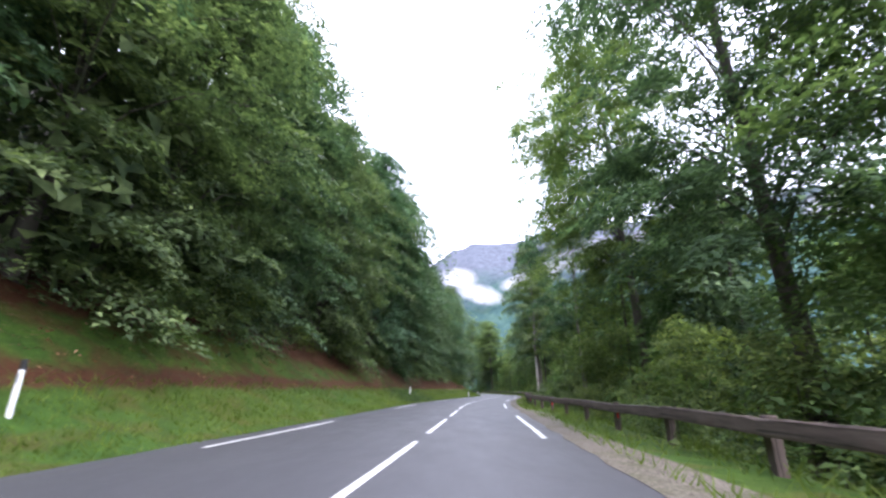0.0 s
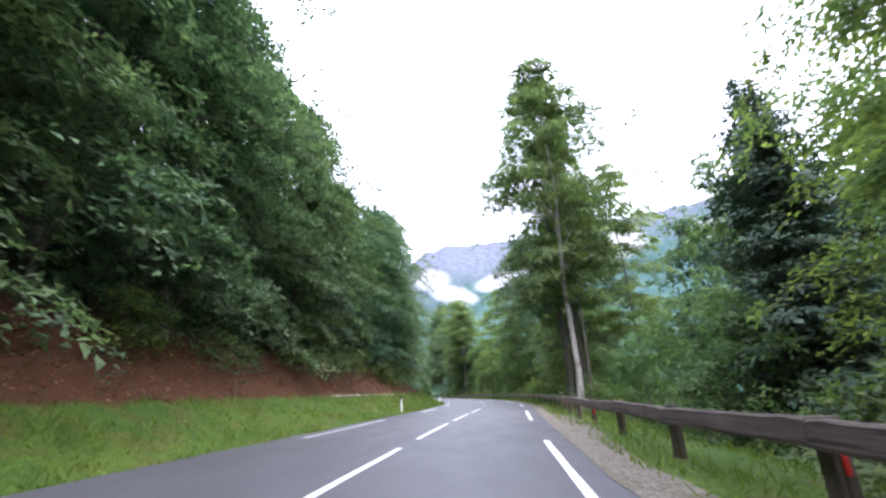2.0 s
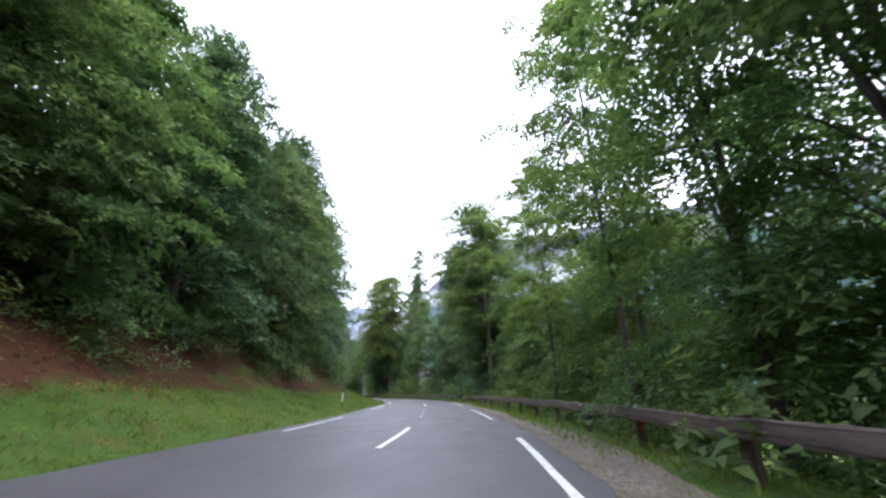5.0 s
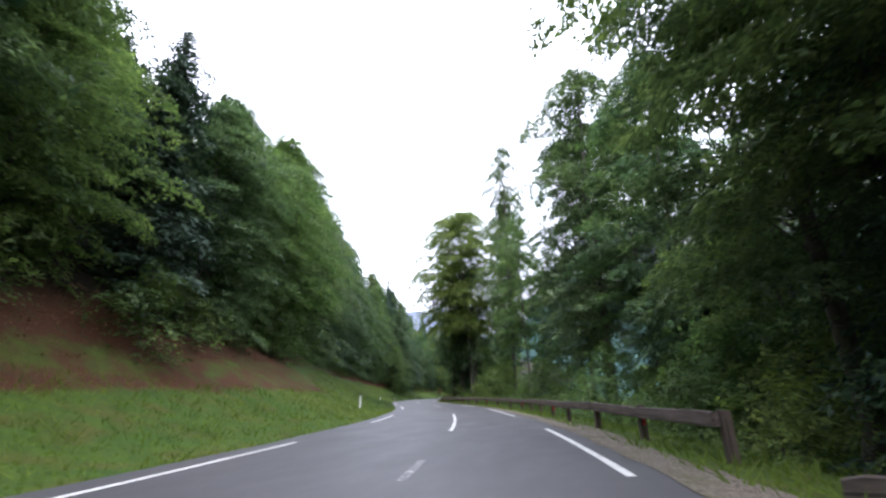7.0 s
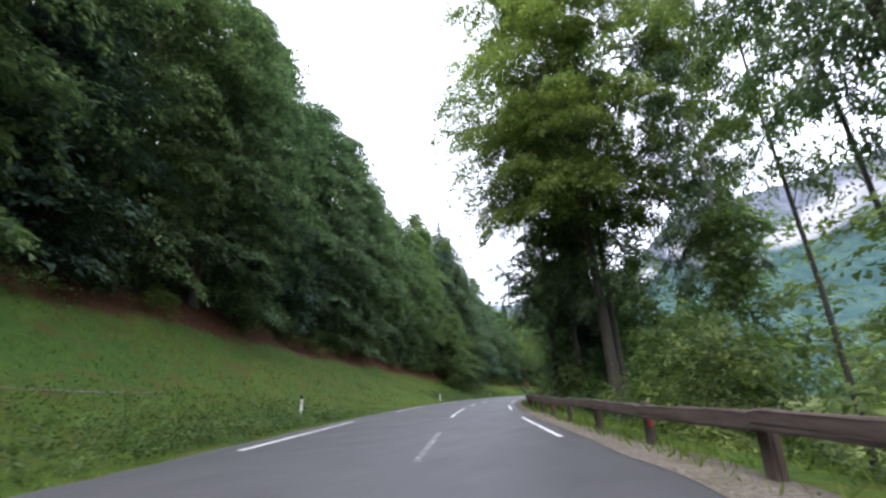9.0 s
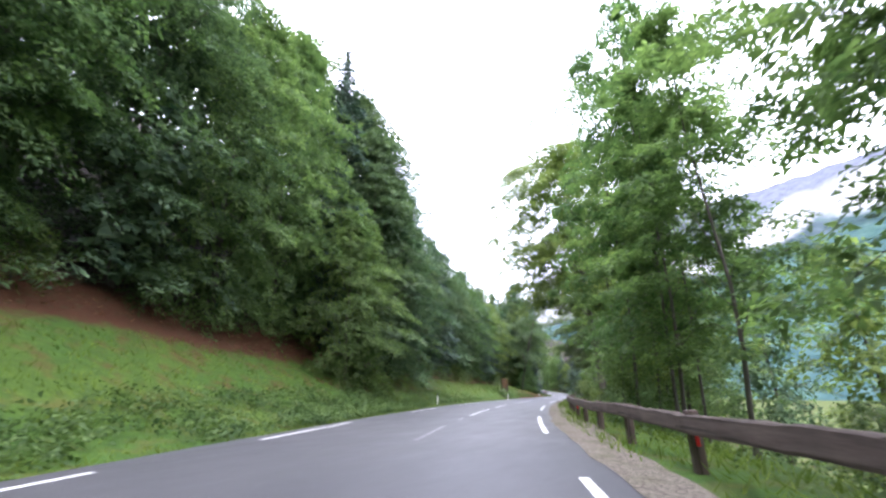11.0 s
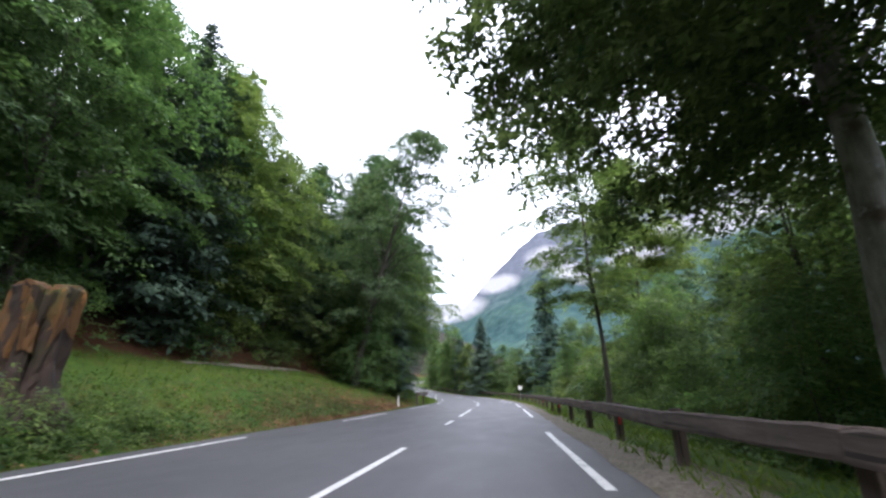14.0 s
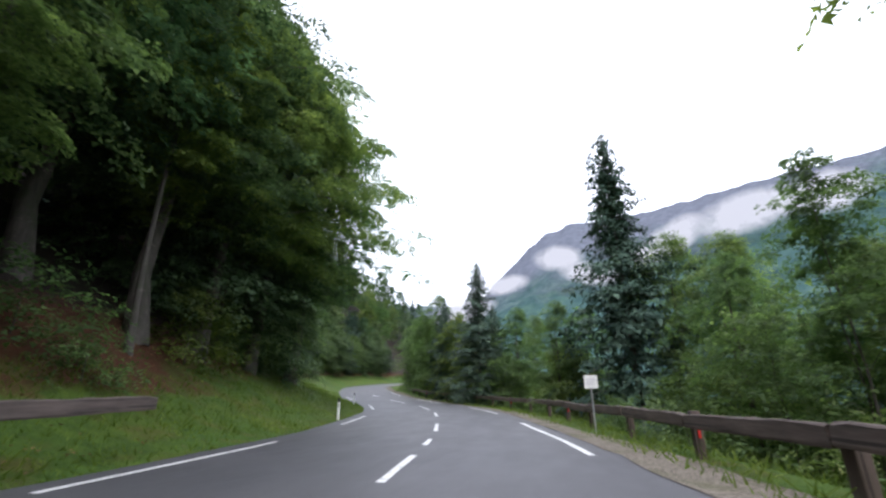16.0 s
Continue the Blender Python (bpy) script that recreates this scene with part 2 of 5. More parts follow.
# ---- the line of the road ----
CENTRE = [(-8.0, -57.5), (-5.6, -35.6), (-4.3, -23.7), (-3.0, -11.7), (-1.7, 0.2), (-0.5, 12.1), (0.6, 24.1), (1.7, 36.0), (3.3, 48.0), (5.4, 59.9), (7.8, 71.7), (10.4, 83.4),
          (12.5, 95.1), (13.8, 107.0), (14.3, 118.8), (14.4, 130.7), (13.8, 142.6), (12.7, 154.4), (11.5, 166.3), (9.7, 178.0), (7.1, 189.7), (3.7, 201.1), (-0.3, 212.4), (-5.1, 223.4),
          (-10.3, 234.2), (-15.5, 245.1), (-20.2, 256.2), (-24.4, 267.5), (-28.1, 279.0), (-31.4, 290.6), (-34.1, 302.4), (-36.3, 314.3), (-38.0, 326.3), (-39.3, 338.3), (-40.0, 350.4),
          (-40.7, 362.3), (-41.8, 378.2), (-42.9, 391.5), (-44.6, 402.6), (-48.2, 416.5), (-54.0, 429.5), (-61.9, 442.5), (-70.8, 461.0), (-77.7, 480.0), (-80.1, 505.0), (-80.0, 530.0), (-77.0, 560.0)]
START = 58.04


def spline(points, steps):
    p = np.array(points, float)
    p = np.vstack([2 * p[0] - p[1], p, 2 * p[-1] - p[-2]])
    u = np.linspace(0, 1, steps, endpoint=False)[:, None]
    out = [0.5 * (2 * b + (c - a) * u + (2 * a - 5 * b + 4 * c - d) * u ** 2 + (3 * b - a - 3 * c + d) * u ** 3) for a, b, c, d in zip(p, p[1:], p[2:], p[3:])]
    return np.vstack(out + [p[-2:-1]])


LINE = spline(CENTRE, 60)
ARC = np.r_[0, np.cumsum(np.linalg.norm(np.diff(LINE, axis=0), axis=1))] - START
S_MIN, S_MAX = float(ARC[0]), float(ARC[-1])


def on_line(s):
    s = np.asarray(s, float)
    x, y = np.interp(s, ARC, LINE[:, 0]), np.interp(s, ARC, LINE[:, 1])
    e0, e1 = np.minimum(s - S_MIN, 0), np.maximum(s - S_MAX, 0)
    a, b = LINE[1] - LINE[0], LINE[-1] - LINE[-2]
    a, b = a / np.linalg.norm(a), b / np.linalg.norm(b)
    return np.stack([x + e0 * a[0] + e1 * b[0], y + e0 * a[1] + e1 * b[1]], -1)


def way(s):
    d = on_line(np.asarray(s, float) + 1.5) - on_line(np.asarray(s, float) - 1.5)
    return d / np.linalg.norm(d, axis=-1, keepdims=True)


def place(s, d):
    """The ground plan point at station s, d metres to the right of the centre line."""
    w = way(s)
    return on_line(s) + np.stack([w[..., 1], -w[..., 0]], -1) * np.asarray(d, float)[..., None]


def heading(s):
    w = way(s)
    return math.degrees(math.atan2(-w[0], w[1]))


# bank on the uphill side: stations, the tree line's offset and height
BANK_S = (-60, 40, 90, 135, 150, 190, 210, 245, 285, 312, 335, 352, 366, 392, 402, 425, 520)
BANK_D = (12, 10.5, 10.0, 10.5, 11.0, 12.5, 15, 16.5, 17.5, 14.0, 13.0, 14, 14.5, 14, 11.2, 11.6, 11.6)
# crest of the grass verge, along which a narrow path runs
VERGE_S = (-60, 40, 95, 165, 200, 232, 250, 345, 372, 392, 402, 520)
VERGE_Z = (1.0, 1.1, 1.25, 1.35, 1.5, 1.6, 1.0, 0.8, 1.3, 1.3, 1.2, 1.2)
BANK_Z = (3.6, 3.2, 2.8, 2.6, 3.0, 3.6, 4.6, 5.8, 5.8, 4.4, 3.6, 3.0, 2.9, 3.2, 3.0, 2.6, 2.2)
# offsets of the painted edge lines, and the asphalt's uphill edge beyond the line
LINE_S = (-60, 30, 66, 95, 165, 200, 240, 290, 308, 326, 350, 368, 376, 400, 420, 440, 520)
LINE_L = (4.1, 4.1, 3.75, 4.05, 4.2, 3.8, 4.25, 4.3, 4.5, 5.1, 5.0, 4.95, 4.65, 4.4, 4.0, 4.0, 4.0)
LINE_R = (3.1, 3.1, 3.45, 3.3, 3.35, 3.3, 3.3, 3.4, 3.65, 3.8, 3.55, 3.4, 3.5, 3.65, 3.6, 3.4, 3.4)


def edge_left(s):
    return np.interp(s, LINE_S, LINE_L) + 0.72


def edge_right(s):
    return np.interp(s, LINE_S, LINE_R) + 0.62


def smooth(x):
    x = np.clip(x, 0, 1)
    return x * x * (3 - 2 * x)


def rise(s):
    """The road climbs once it has passed the junction."""
    return np.interp(s, (412, 420, 430, 440, 450, 460, 480, 500, 525, 560), (0, 0.14, 0.3, 0.5, 0.9, 1.4, 2.4, 3.5, 4.7, 6.0))


def ground_z(s, d):
    s, d = np.broadcast_arrays(np.asarray(s, float), np.asarray(d, float))
    bd, bz = np.interp(s, BANK_S, BANK_D), np.interp(s, BANK_S, BANK_Z)
    left, el, er = -d, edge_left(s), edge_right(s)
    vz = np.interp(s, VERGE_S, VERGE_Z)
    vd = np.minimum(np.interp(s, (120, 155, 245, 290), (7.9, 9.6, 9.6, 8.4)), bd - 0.6)
    v = np.clip((left - el) / (vd - el), 0, 1) ** 1.7 * vz
    t = np.clip((left - vd) / np.maximum(bd - vd, 0.5), 0, 1)
    bank = v + (bz - vz) * t ** 1.15
    hill = bank + np.clip(left - bd, 0, 12) * 0.85 + np.clip(left - bd - 12, 0, 60) * 0.85
    r = d
    drop = -0.12 * np.clip((r - er) / 2.2, 0, 1) - np.clip(r - 6.6, 0, 4) * 0.25 - np.clip(r - 10.6, 0, 34) * 0.55 - np.clip(r - 44.6, 0, 300) * 0.03
    z = np.where(d < 0, np.where(left > el, hill, 0), np.where(r > er, drop, 0))
    wob = 0.35 * np.sin(s * 0.21 + d * 0.5) * np.sin(d * 0.33 + 1.7) + 0.2 * np.sin(s * 0.53 + 1.1) * np.sin(d * 0.71)
    return z + rise(s) + wob * np.clip((np.abs(d + 0.4) - 7.5) / 8, 0, 1)


def top(s, d, extra=0.0):
    p = place(s, d)
    return Vector((float(p[0]), float(p[1]), float(ground_z(s, d)) + extra))


# ---- mesh helpers ----
def mesh_of(name, verts, faces, mat, smooth_shade=False):
    me = bpy.data.meshes.new(name)
    me.from_pydata([tuple(v) for v in verts], [], [tuple(f) for f in faces])
    me.materials.append(mat)
    if smooth_shade:
        me.polygons.foreach_set("use_smooth", [True] * len(me.polygons))
    me.update()
    return me


def tri_mesh(name, pts, mat):
    """A mesh of loose triangles from an array of shape (n, 3, 3)."""
    n = len(pts)
    me = bpy.data.meshes.new(name)
    me.vertices.add(n * 3)
    me.vertices.foreach_set("co", np.asarray(pts, np.float32).ravel())
    me.loops.add(n * 3)
    me.loops.foreach_set("vertex_index", np.arange(n * 3, dtype=np.int32))
    me.polygons.add(n)
    me.polygons.foreach_set("loop_start", np.arange(0, n * 3, 3, dtype=np.int32))
    me.materials.append(mat)
    me.update()
    me.validate()
    return me


def link(name, me, parent=None, label=""):
    ob = new(name, me)
    if parent is not None:
        ob.parent = parent
    if label:
        tagged(ob, label)
    return ob


def part(name, bm, mat, parent, label=""):
    me = bpy.data.meshes.new(name)
    bm.to_mesh(me)
    bm.free()
    me.materials.append(mat)
    return link(name, me, parent, label)


def box(bm, x0, x1, y0, y1, z0, z1, bevel=0.0):
    r = bmesh.ops.create_cube(bm, size=1.0, matrix=Matrix.Translation(((x0 + x1) / 2, (y0 + y1) / 2, (z0 + z1) / 2)) @ Matrix.Diagonal((x1 - x0, y1 - y0, z1 - z0, 1)))
    if bevel:
        es = list({e for v in r["verts"] for e in v.link_edges})
        bmesh.ops.bevel(bm, geom=es, offset=bevel, segments=2, affect="EDGES", profile=0.5)
    return r


def tube(path, radii, sides=8):
    """Vertices and faces of a tapering tube along a path."""
    path = np.asarray(path, float)
    vs, fs = [], []
    for i, (p, r) in enumerate(zip(path, radii)):
        d = path[min(i + 1, len(path) - 1)] - path[max(i - 1, 0)]
        d = d / (np.linalg.norm(d) + 1e-9)
        a = np.cross(d, (0.31, 0.95, 0.05))
        a /= np.linalg.norm(a) + 1e-9
        b = np.cross(d, a)
        for k in range(sides):
            t = 2 * math.pi * k / sides
            vs.append(p + r * (a * math.cos(t) + b * math.sin(t)))
        if i:
            for k in range(sides):
                k2 = (k + 1) % sides
                fs.append(((i - 1) * sides + k, (i - 1) * sides + k2, i * sides + k2, i * sides + k))
    return vs, fs


def join(parts):
    vs, fs = [], []
    for v, f in parts:
        o = len(vs)
        vs += v
        fs += [tuple(i + o for i in q) for q in f]
    return vs, fs


# ---- ground, road, markings ----
def strip(name, s0, s1, step, cols, mat, lift=0.0, z=None, jag=0.0, seed=1):
    """A sheet along the road between offsets, on the ground."""
    ss = np.linspace(s0, s1, max(2, int((s1 - s0) / step) + 1))
    rng = np.random.default_rng(seed)
    vs, fs = [], []
    for s in ss:
        row = list(cols(s) if callable(cols) else cols)
        if jag:
            row[0] += rng.normal(0, jag)
            row[-1] += rng.normal(0, jag)
        for d in row:
            p = place(s, d)
            vs.append((p[0], p[1], (float(ground_z(s, d)) if z is None else z + float(rise(s))) + lift))
    k = len(row)
    for i in range(len(ss) - 1):
        for j in range(k - 1):
            fs.append((i * k + j, i * k + j + 1, (i + 1) * k + j + 1, (i + 1) * k + j))
    return mesh_of(name, vs, fs, mat, True)


# leaf litter on the bank by station: a band along the crest, the slope, and how far down it reaches from the trees
ZONE_S = (-60, 20, 48, 60, 120, 138, 150, 175, 190, 208, 218, 235, 300, 318, 345, 372, 398, 408, 416, 520)
BAND = (0.95, 0.95, 0.9, 0.85, 0.85, 0.6, 0.75, 0.6, 0.6, 0.55, 0.1, 0.1, 0.1, 0.1, 0.1, 0.1, 0.3, 0.6, 0.1, 0.1)
SLOPE = (0.24, 0.24, 0.45, 0.85, 0.8, 0.45, 0.36, 0.36, 0.44, 0.42, 0.16, 0.12, 0.22, 0.3, 0.14, 0.1, 0.3, 0.6, 0.14, 0.1)
HIGH = (0.9, 0.9, 0.6, 0.2, 0.2, 0.7, 0.92, 0.8, 0.6, 0.6, 0.75, 0.8, 0.55, 0.66, 0.82, 0.8, 0.6, 0.3, 0.85, 0.9)


def build_ground():
    ds = [-3500, -900, -260, -130, -90, -70, -56, -46, -38, -32, -27, -23, -20, -18, -16.5, -15, -13.8, -12.6, -11.6, -10.7, -9.9, -9.1, -8.4, -7.7, -7.0, -6.3, -5.6, -5.0, -4.4,
          -2, 1, 3.4, 4.2, 4.9, 5.6, 6.3, 7.2, 8.2, 9.4, 10.8, 12.5, 15, 18, 22, 27, 33, 40, 50, 70, 110, 260, 900, 3500]
    ss = [-3000, -800, -250, -110] + list(np.arange(-58, 556, 2.0)) + [575, 620, 800, 1300, 3500]
    vs, wts = [], []
    for s in ss:
        row = np.array(ds, float)
        p = place(np.full(len(ds), float(s)), row)
        zz = ground_z(np.full(len(ds), float(s)), row)
        zz = np.where((row > 0.05 - edge_left(s)) & (row < edge_right(s) - 0.05), rise(s) - 0.05, zz - 0.015)
        bd = np.interp(s, BANK_S, BANK_D)
        vd = np.minimum(np.interp(s, (120, 155, 245, 290), (7.9, 9.6, 9.6, 8.4)), bd - 0.6)
        up = (-row - vd) / max(bd - vd, 0.5)  # 0 at the crest of the verge, 1 at the tree line
        band = np.interp(s, ZONE_S, BAND) * smooth((-row - vd + 0.15) / 0.5) * (1 - smooth((-row - vd - 0.35) / 0.5))
        slope = np.interp(s, ZONE_S, SLOPE) * smooth((up + 0.05) / 0.3)
        high = 0.85 * smooth((up - np.interp(s, ZONE_S, HIGH)) / 0.3)
        litter_shade = np.maximum(np.maximum(band, slope), high)
        litter_shade = litter_shade + 1.0 * smooth((-row - bd - 0.2) / 3.0)  # weight past 1: shade under the trees, put into the floor colour
        litter_shade = np.maximum(litter_shade, 0.8 * np.exp(-((s - 381) / 10) ** 2 - ((row + 6.4) / 1.6) ** 2))
        litter_shade = np.where(row > 7, smooth((row - 7) / 8) * 0.3, litter_shade)
        for q, h, w in zip(p, zz, litter_shade):
            vs.append((q[0], q[1], h))
            wts.append(float(w))
    k = len(ds)
    fs = [(i * k + j, i * k + j + 1, (i + 1) * k + j + 1, (i + 1) * k + j) for i in range(len(ss) - 1) for j in range(k - 1)]
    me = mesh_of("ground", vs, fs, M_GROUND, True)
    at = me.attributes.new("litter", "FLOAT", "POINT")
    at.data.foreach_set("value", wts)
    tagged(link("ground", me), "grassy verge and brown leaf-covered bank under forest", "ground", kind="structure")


build_ground()
road = link("road", strip("road", -58, 554, 2.0, lambda s: (-float(edge_left(s)), -2.4, 0.0, 2.0, float(edge_right(s))), M_ASPHALT, z=0.0, jag=0.05))
tagged(road, "damp grey asphalt two-lane mountain road", "road", kind="structure")
shoulder = link("gravel_shoulder", strip("gravel_shoulder", -58, 540, 1.0, lambda s: (float(edge_right(s)) - 0.12, float(edge_right(s)) + 0.5, float(edge_right(s)) + 1.0 + 0.25 * math.sin(s * 0.3) + 0.2 * math.sin(s * 0.11)), M_GRAVEL, lift=0.012, jag=0.05, seed=3))
tagged(shoulder, "narrow strip of pale gravel beside the asphalt", "shoulder", kind="structure")


def marking(s0, s1, d, width, mat, label):
    me = strip("road_marking", s0, s1, 1.0, lambda q: (float(d(q)) - width / 2, float(d(q)) + width / 2), mat, z=0.006, jag=0.006, seed=int(s0 * 7 + d(s0) * 3) % 9999 + 20)
    tagged(link("road_marking", me), label, "road marking", "painted lines", "structure")


RIGHT_DASHES = [(-28, -18), (-8, 2), (12, 22), (31, 41), (51, 61), (69, 78.5), (87, 94.5), (103, 113), (122, 131), (139, 151), (160, 172), (181, 190), (199, 212), (220, 229), (239, 248), (257, 268), (277, 287),
                (294, 303), (311, 320), (330, 342), (347, 356.5), (361, 369), (377, 387), (391, 400), (405, 415), (422, 431), (440, 449), (458, 467)]
LEFT_DASHES = [(-30, -22), (-12, -3), (9, 17), (29, 37), (47, 55), (63, 72), (81, 88), (96, 104), (113, 122), (134, 143), (155, 164.5), (175, 186), (195, 203), (216, 226.5), (237, 247), (257, 267), (277, 287), (292, 299),
               (309, 316.5), (326, 337), (345, 350), (358, 367), (374, 381), (388, 396), (401, 408), (415, 421), (430, 438), (448, 456)]
for a, b in RIGHT_DASHES:
    marking(a, b, lambda q: np.interp(q, LINE_S, LINE_R), 0.15, M_PAINT, "white painted edge line on asphalt")
for a, b in LEFT_DASHES:
    marking(a, b, lambda q: -np.interp(q, LINE_S, LINE_L), 0.15, M_PAINT, "white painted edge line on asphalt")
CENTRE_DASHES = [(-20 + 8.2 * i, -13.8 + 8.2 * i) for i in range(13)] + [(89, 96), (97.5, 103), (105.5, 112), (116, 122), (129, 135), (142, 146), (148, 150.5), (153, 157), (161.5, 171), (177, 178.5), (180.5, 182.5), (189.5, 203), (211, 213), (221.5, 231.5), (235, 241), (249, 261), (267, 272), (279, 285), (292, 297), (300.5, 302), (304.5, 313), (317, 325), (331, 347), (352, 355), (356.5, 365), (372, 374.3), (377.5, 388.5 - 1.5), (388, 389.6), (395, 399.5), (402, 405), (407, 408.6),
                 (411.5, 415), (420, 424), (428, 434), (442, 448), (456, 462)]
WORN = {89, 97.5, 148, 153, 177, 180.5, 211, 235, 292, 300.5, 352, 388, 142}
for a, b in CENTRE_DASHES:
    marking(a, b, lambda q: 0.0, 0.14, M_PAINT_WORN if a in WORN else M_PAINT, "worn white centre dash on asphalt" if a in WORN else "white centre dash on asphalt")

# ---- mountains ----
RIDGE = [(-75, 8), (-50, 9), (-30, 10), (-20, 7), (-11.5, 6.2), (-9, 8.4), (-5, 12.7), (-1, 16.4), (1.5, 18.0), (4, 18.8), (8, 18.8), (12, 19.0), (18, 19.6), (24, 20.0), (31, 20.0), (42, 20.2), (46, 19.7), (60, 17), (80, 13), (110, 10)]
BACK_RIDGE = [(-60, 8.0), (-30, 9.8), (-19, 10.3), (-14, 10.4), (-10, 10.1), (-4, 9), (10, 8)]


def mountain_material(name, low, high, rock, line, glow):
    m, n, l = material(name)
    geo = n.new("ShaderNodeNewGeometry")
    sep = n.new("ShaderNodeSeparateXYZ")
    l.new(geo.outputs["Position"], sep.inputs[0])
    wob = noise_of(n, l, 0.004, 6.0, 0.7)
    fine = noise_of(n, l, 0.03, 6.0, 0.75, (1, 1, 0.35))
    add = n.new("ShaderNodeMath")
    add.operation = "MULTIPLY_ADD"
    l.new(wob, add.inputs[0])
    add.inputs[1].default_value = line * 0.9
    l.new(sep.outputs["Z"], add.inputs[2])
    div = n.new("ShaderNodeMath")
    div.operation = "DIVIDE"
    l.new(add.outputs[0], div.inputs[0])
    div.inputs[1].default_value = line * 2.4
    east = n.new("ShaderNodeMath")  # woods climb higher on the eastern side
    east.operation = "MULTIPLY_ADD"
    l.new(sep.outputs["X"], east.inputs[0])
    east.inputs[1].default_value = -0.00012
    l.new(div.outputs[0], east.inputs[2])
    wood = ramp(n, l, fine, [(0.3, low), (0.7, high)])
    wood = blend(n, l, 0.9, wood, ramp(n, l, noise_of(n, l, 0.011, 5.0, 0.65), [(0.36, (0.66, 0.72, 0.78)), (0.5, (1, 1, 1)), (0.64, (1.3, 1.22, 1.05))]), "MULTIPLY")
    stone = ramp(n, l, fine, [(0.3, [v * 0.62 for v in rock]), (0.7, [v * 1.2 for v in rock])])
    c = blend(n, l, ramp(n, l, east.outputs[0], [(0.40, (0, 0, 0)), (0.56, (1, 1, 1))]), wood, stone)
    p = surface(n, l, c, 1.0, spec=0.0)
    # slopes emit their own colour, brightening them as hazy air would
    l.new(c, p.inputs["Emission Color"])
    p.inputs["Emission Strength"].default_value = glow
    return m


# blue tint of the hazy air is mixed into these wood and rock colours
M_MOUNT = mountain_material("hazy_rock_and_woods", (0.022, 0.048, 0.046), (0.054, 0.094, 0.088), (0.100, 0.110, 0.134), 820.0, 0.28)
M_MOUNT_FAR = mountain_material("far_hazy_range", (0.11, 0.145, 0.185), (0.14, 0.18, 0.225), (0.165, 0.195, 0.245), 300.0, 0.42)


def build_range(name, ridge, far, near, step, mat, label, seed):
    bs = np.arange(ridge[0][0], ridge[-1][0] + 0.01, step)
    el = np.interp(bs, [r[0] for r in ridge], [r[1] for r in ridge])
    us = np.linspace(0, 1, 26)
    vs = []
    for b, e in zip(bs, el):
        for u in us:
            r = near + (far - near) * u
            x, y = math.sin(radians(b)) * r, math.cos(radians(b)) * r
            rough = noise.fractal(Vector((x, y, seed * 100.0)) * 0.0035, 1.0, 2.1, 6)
            crest = noise.fractal(Vector((b * 0.55, seed, 0)), 1.0, 2.2, 4)
            h = far * math.tan(radians(e + 0.35 * crest)) * (u ** 1.35) + rough * 70 * math.sin(math.pi * min(u * 1.02, 1)) - 30 * (1 - u)
            vs.append((x, y, h))
    k = len(us)
    fs = [(i * k + j, i * k + j + 1, (i + 1) * k + j + 1, (i + 1) * k + j) for i in range(len(bs) - 1) for j in range(k - 1)]
    tagged(link(name, mesh_of(name, vs, fs, mat, True)), label, "mountain", kind="structure")


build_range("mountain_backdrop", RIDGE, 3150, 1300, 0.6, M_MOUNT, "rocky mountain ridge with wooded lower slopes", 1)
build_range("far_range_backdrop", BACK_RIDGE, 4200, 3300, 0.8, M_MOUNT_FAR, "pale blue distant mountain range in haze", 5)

# ---- trees ----
def sprays(rng, centres, normals, size, leaves=5, droop=0.25, flat=0.35, slim=0.27):
    """Twigs with leaf triangles set alternately along them and one at the tip; returns (n * leaves, 3, 3)."""
    n = len(centres)
    nrm = normals + rng.normal(0, flat, (n, 3))
    nrm /= np.linalg.norm(nrm, axis=1, keepdims=True)
    ref = np.where(np.abs(nrm[:, 2:3]) > 0.9, [[1.0, 0, 0]], [[0, 0, 1.0]])
    a = np.cross(nrm, ref)
    a /= np.linalg.norm(a, axis=1, keepdims=True)
    b = np.cross(nrm, a)
    sz = size * rng.uniform(0.7, 1.35, n)
    turn = rng.uniform(0, 6.28, n)
    axis = a * np.cos(turn)[:, None] + b * np.sin(turn)[:, None]
    side = np.cross(nrm, axis)
    out = np.empty((n, leaves, 3, 3))
    for k in range(leaves):
        f = k / max(leaves - 1, 1)
        t = (0.0 if k == leaves - 1 else (0.85 if k % 2 else -0.85)) + rng.normal(0, 0.3, n)
        d = axis * np.cos(t)[:, None] + side * np.sin(t)[:, None] + nrm * rng.normal(0, 0.22, n)[:, None]
        e = np.cross(nrm, d)
        L = sz * rng.uniform(0.5, 0.8, n)
        root = centres + axis * ((f - 0.45) * sz)[:, None]
        root[:, 2] -= droop * sz * f * f
        mid = root + d * (L * 0.45)[:, None]
        w = (L * slim)[:, None]
        out[:, k, 0] = mid + e * w
        out[:, k, 1] = mid - e * w - d * (L * 0.3)[:, None]
        out[:, k, 2] = root + d * L[:, None]
        out[:, k, 2, 2] -= droop * 0.5 * L
    return out.reshape(-1, 3, 3)


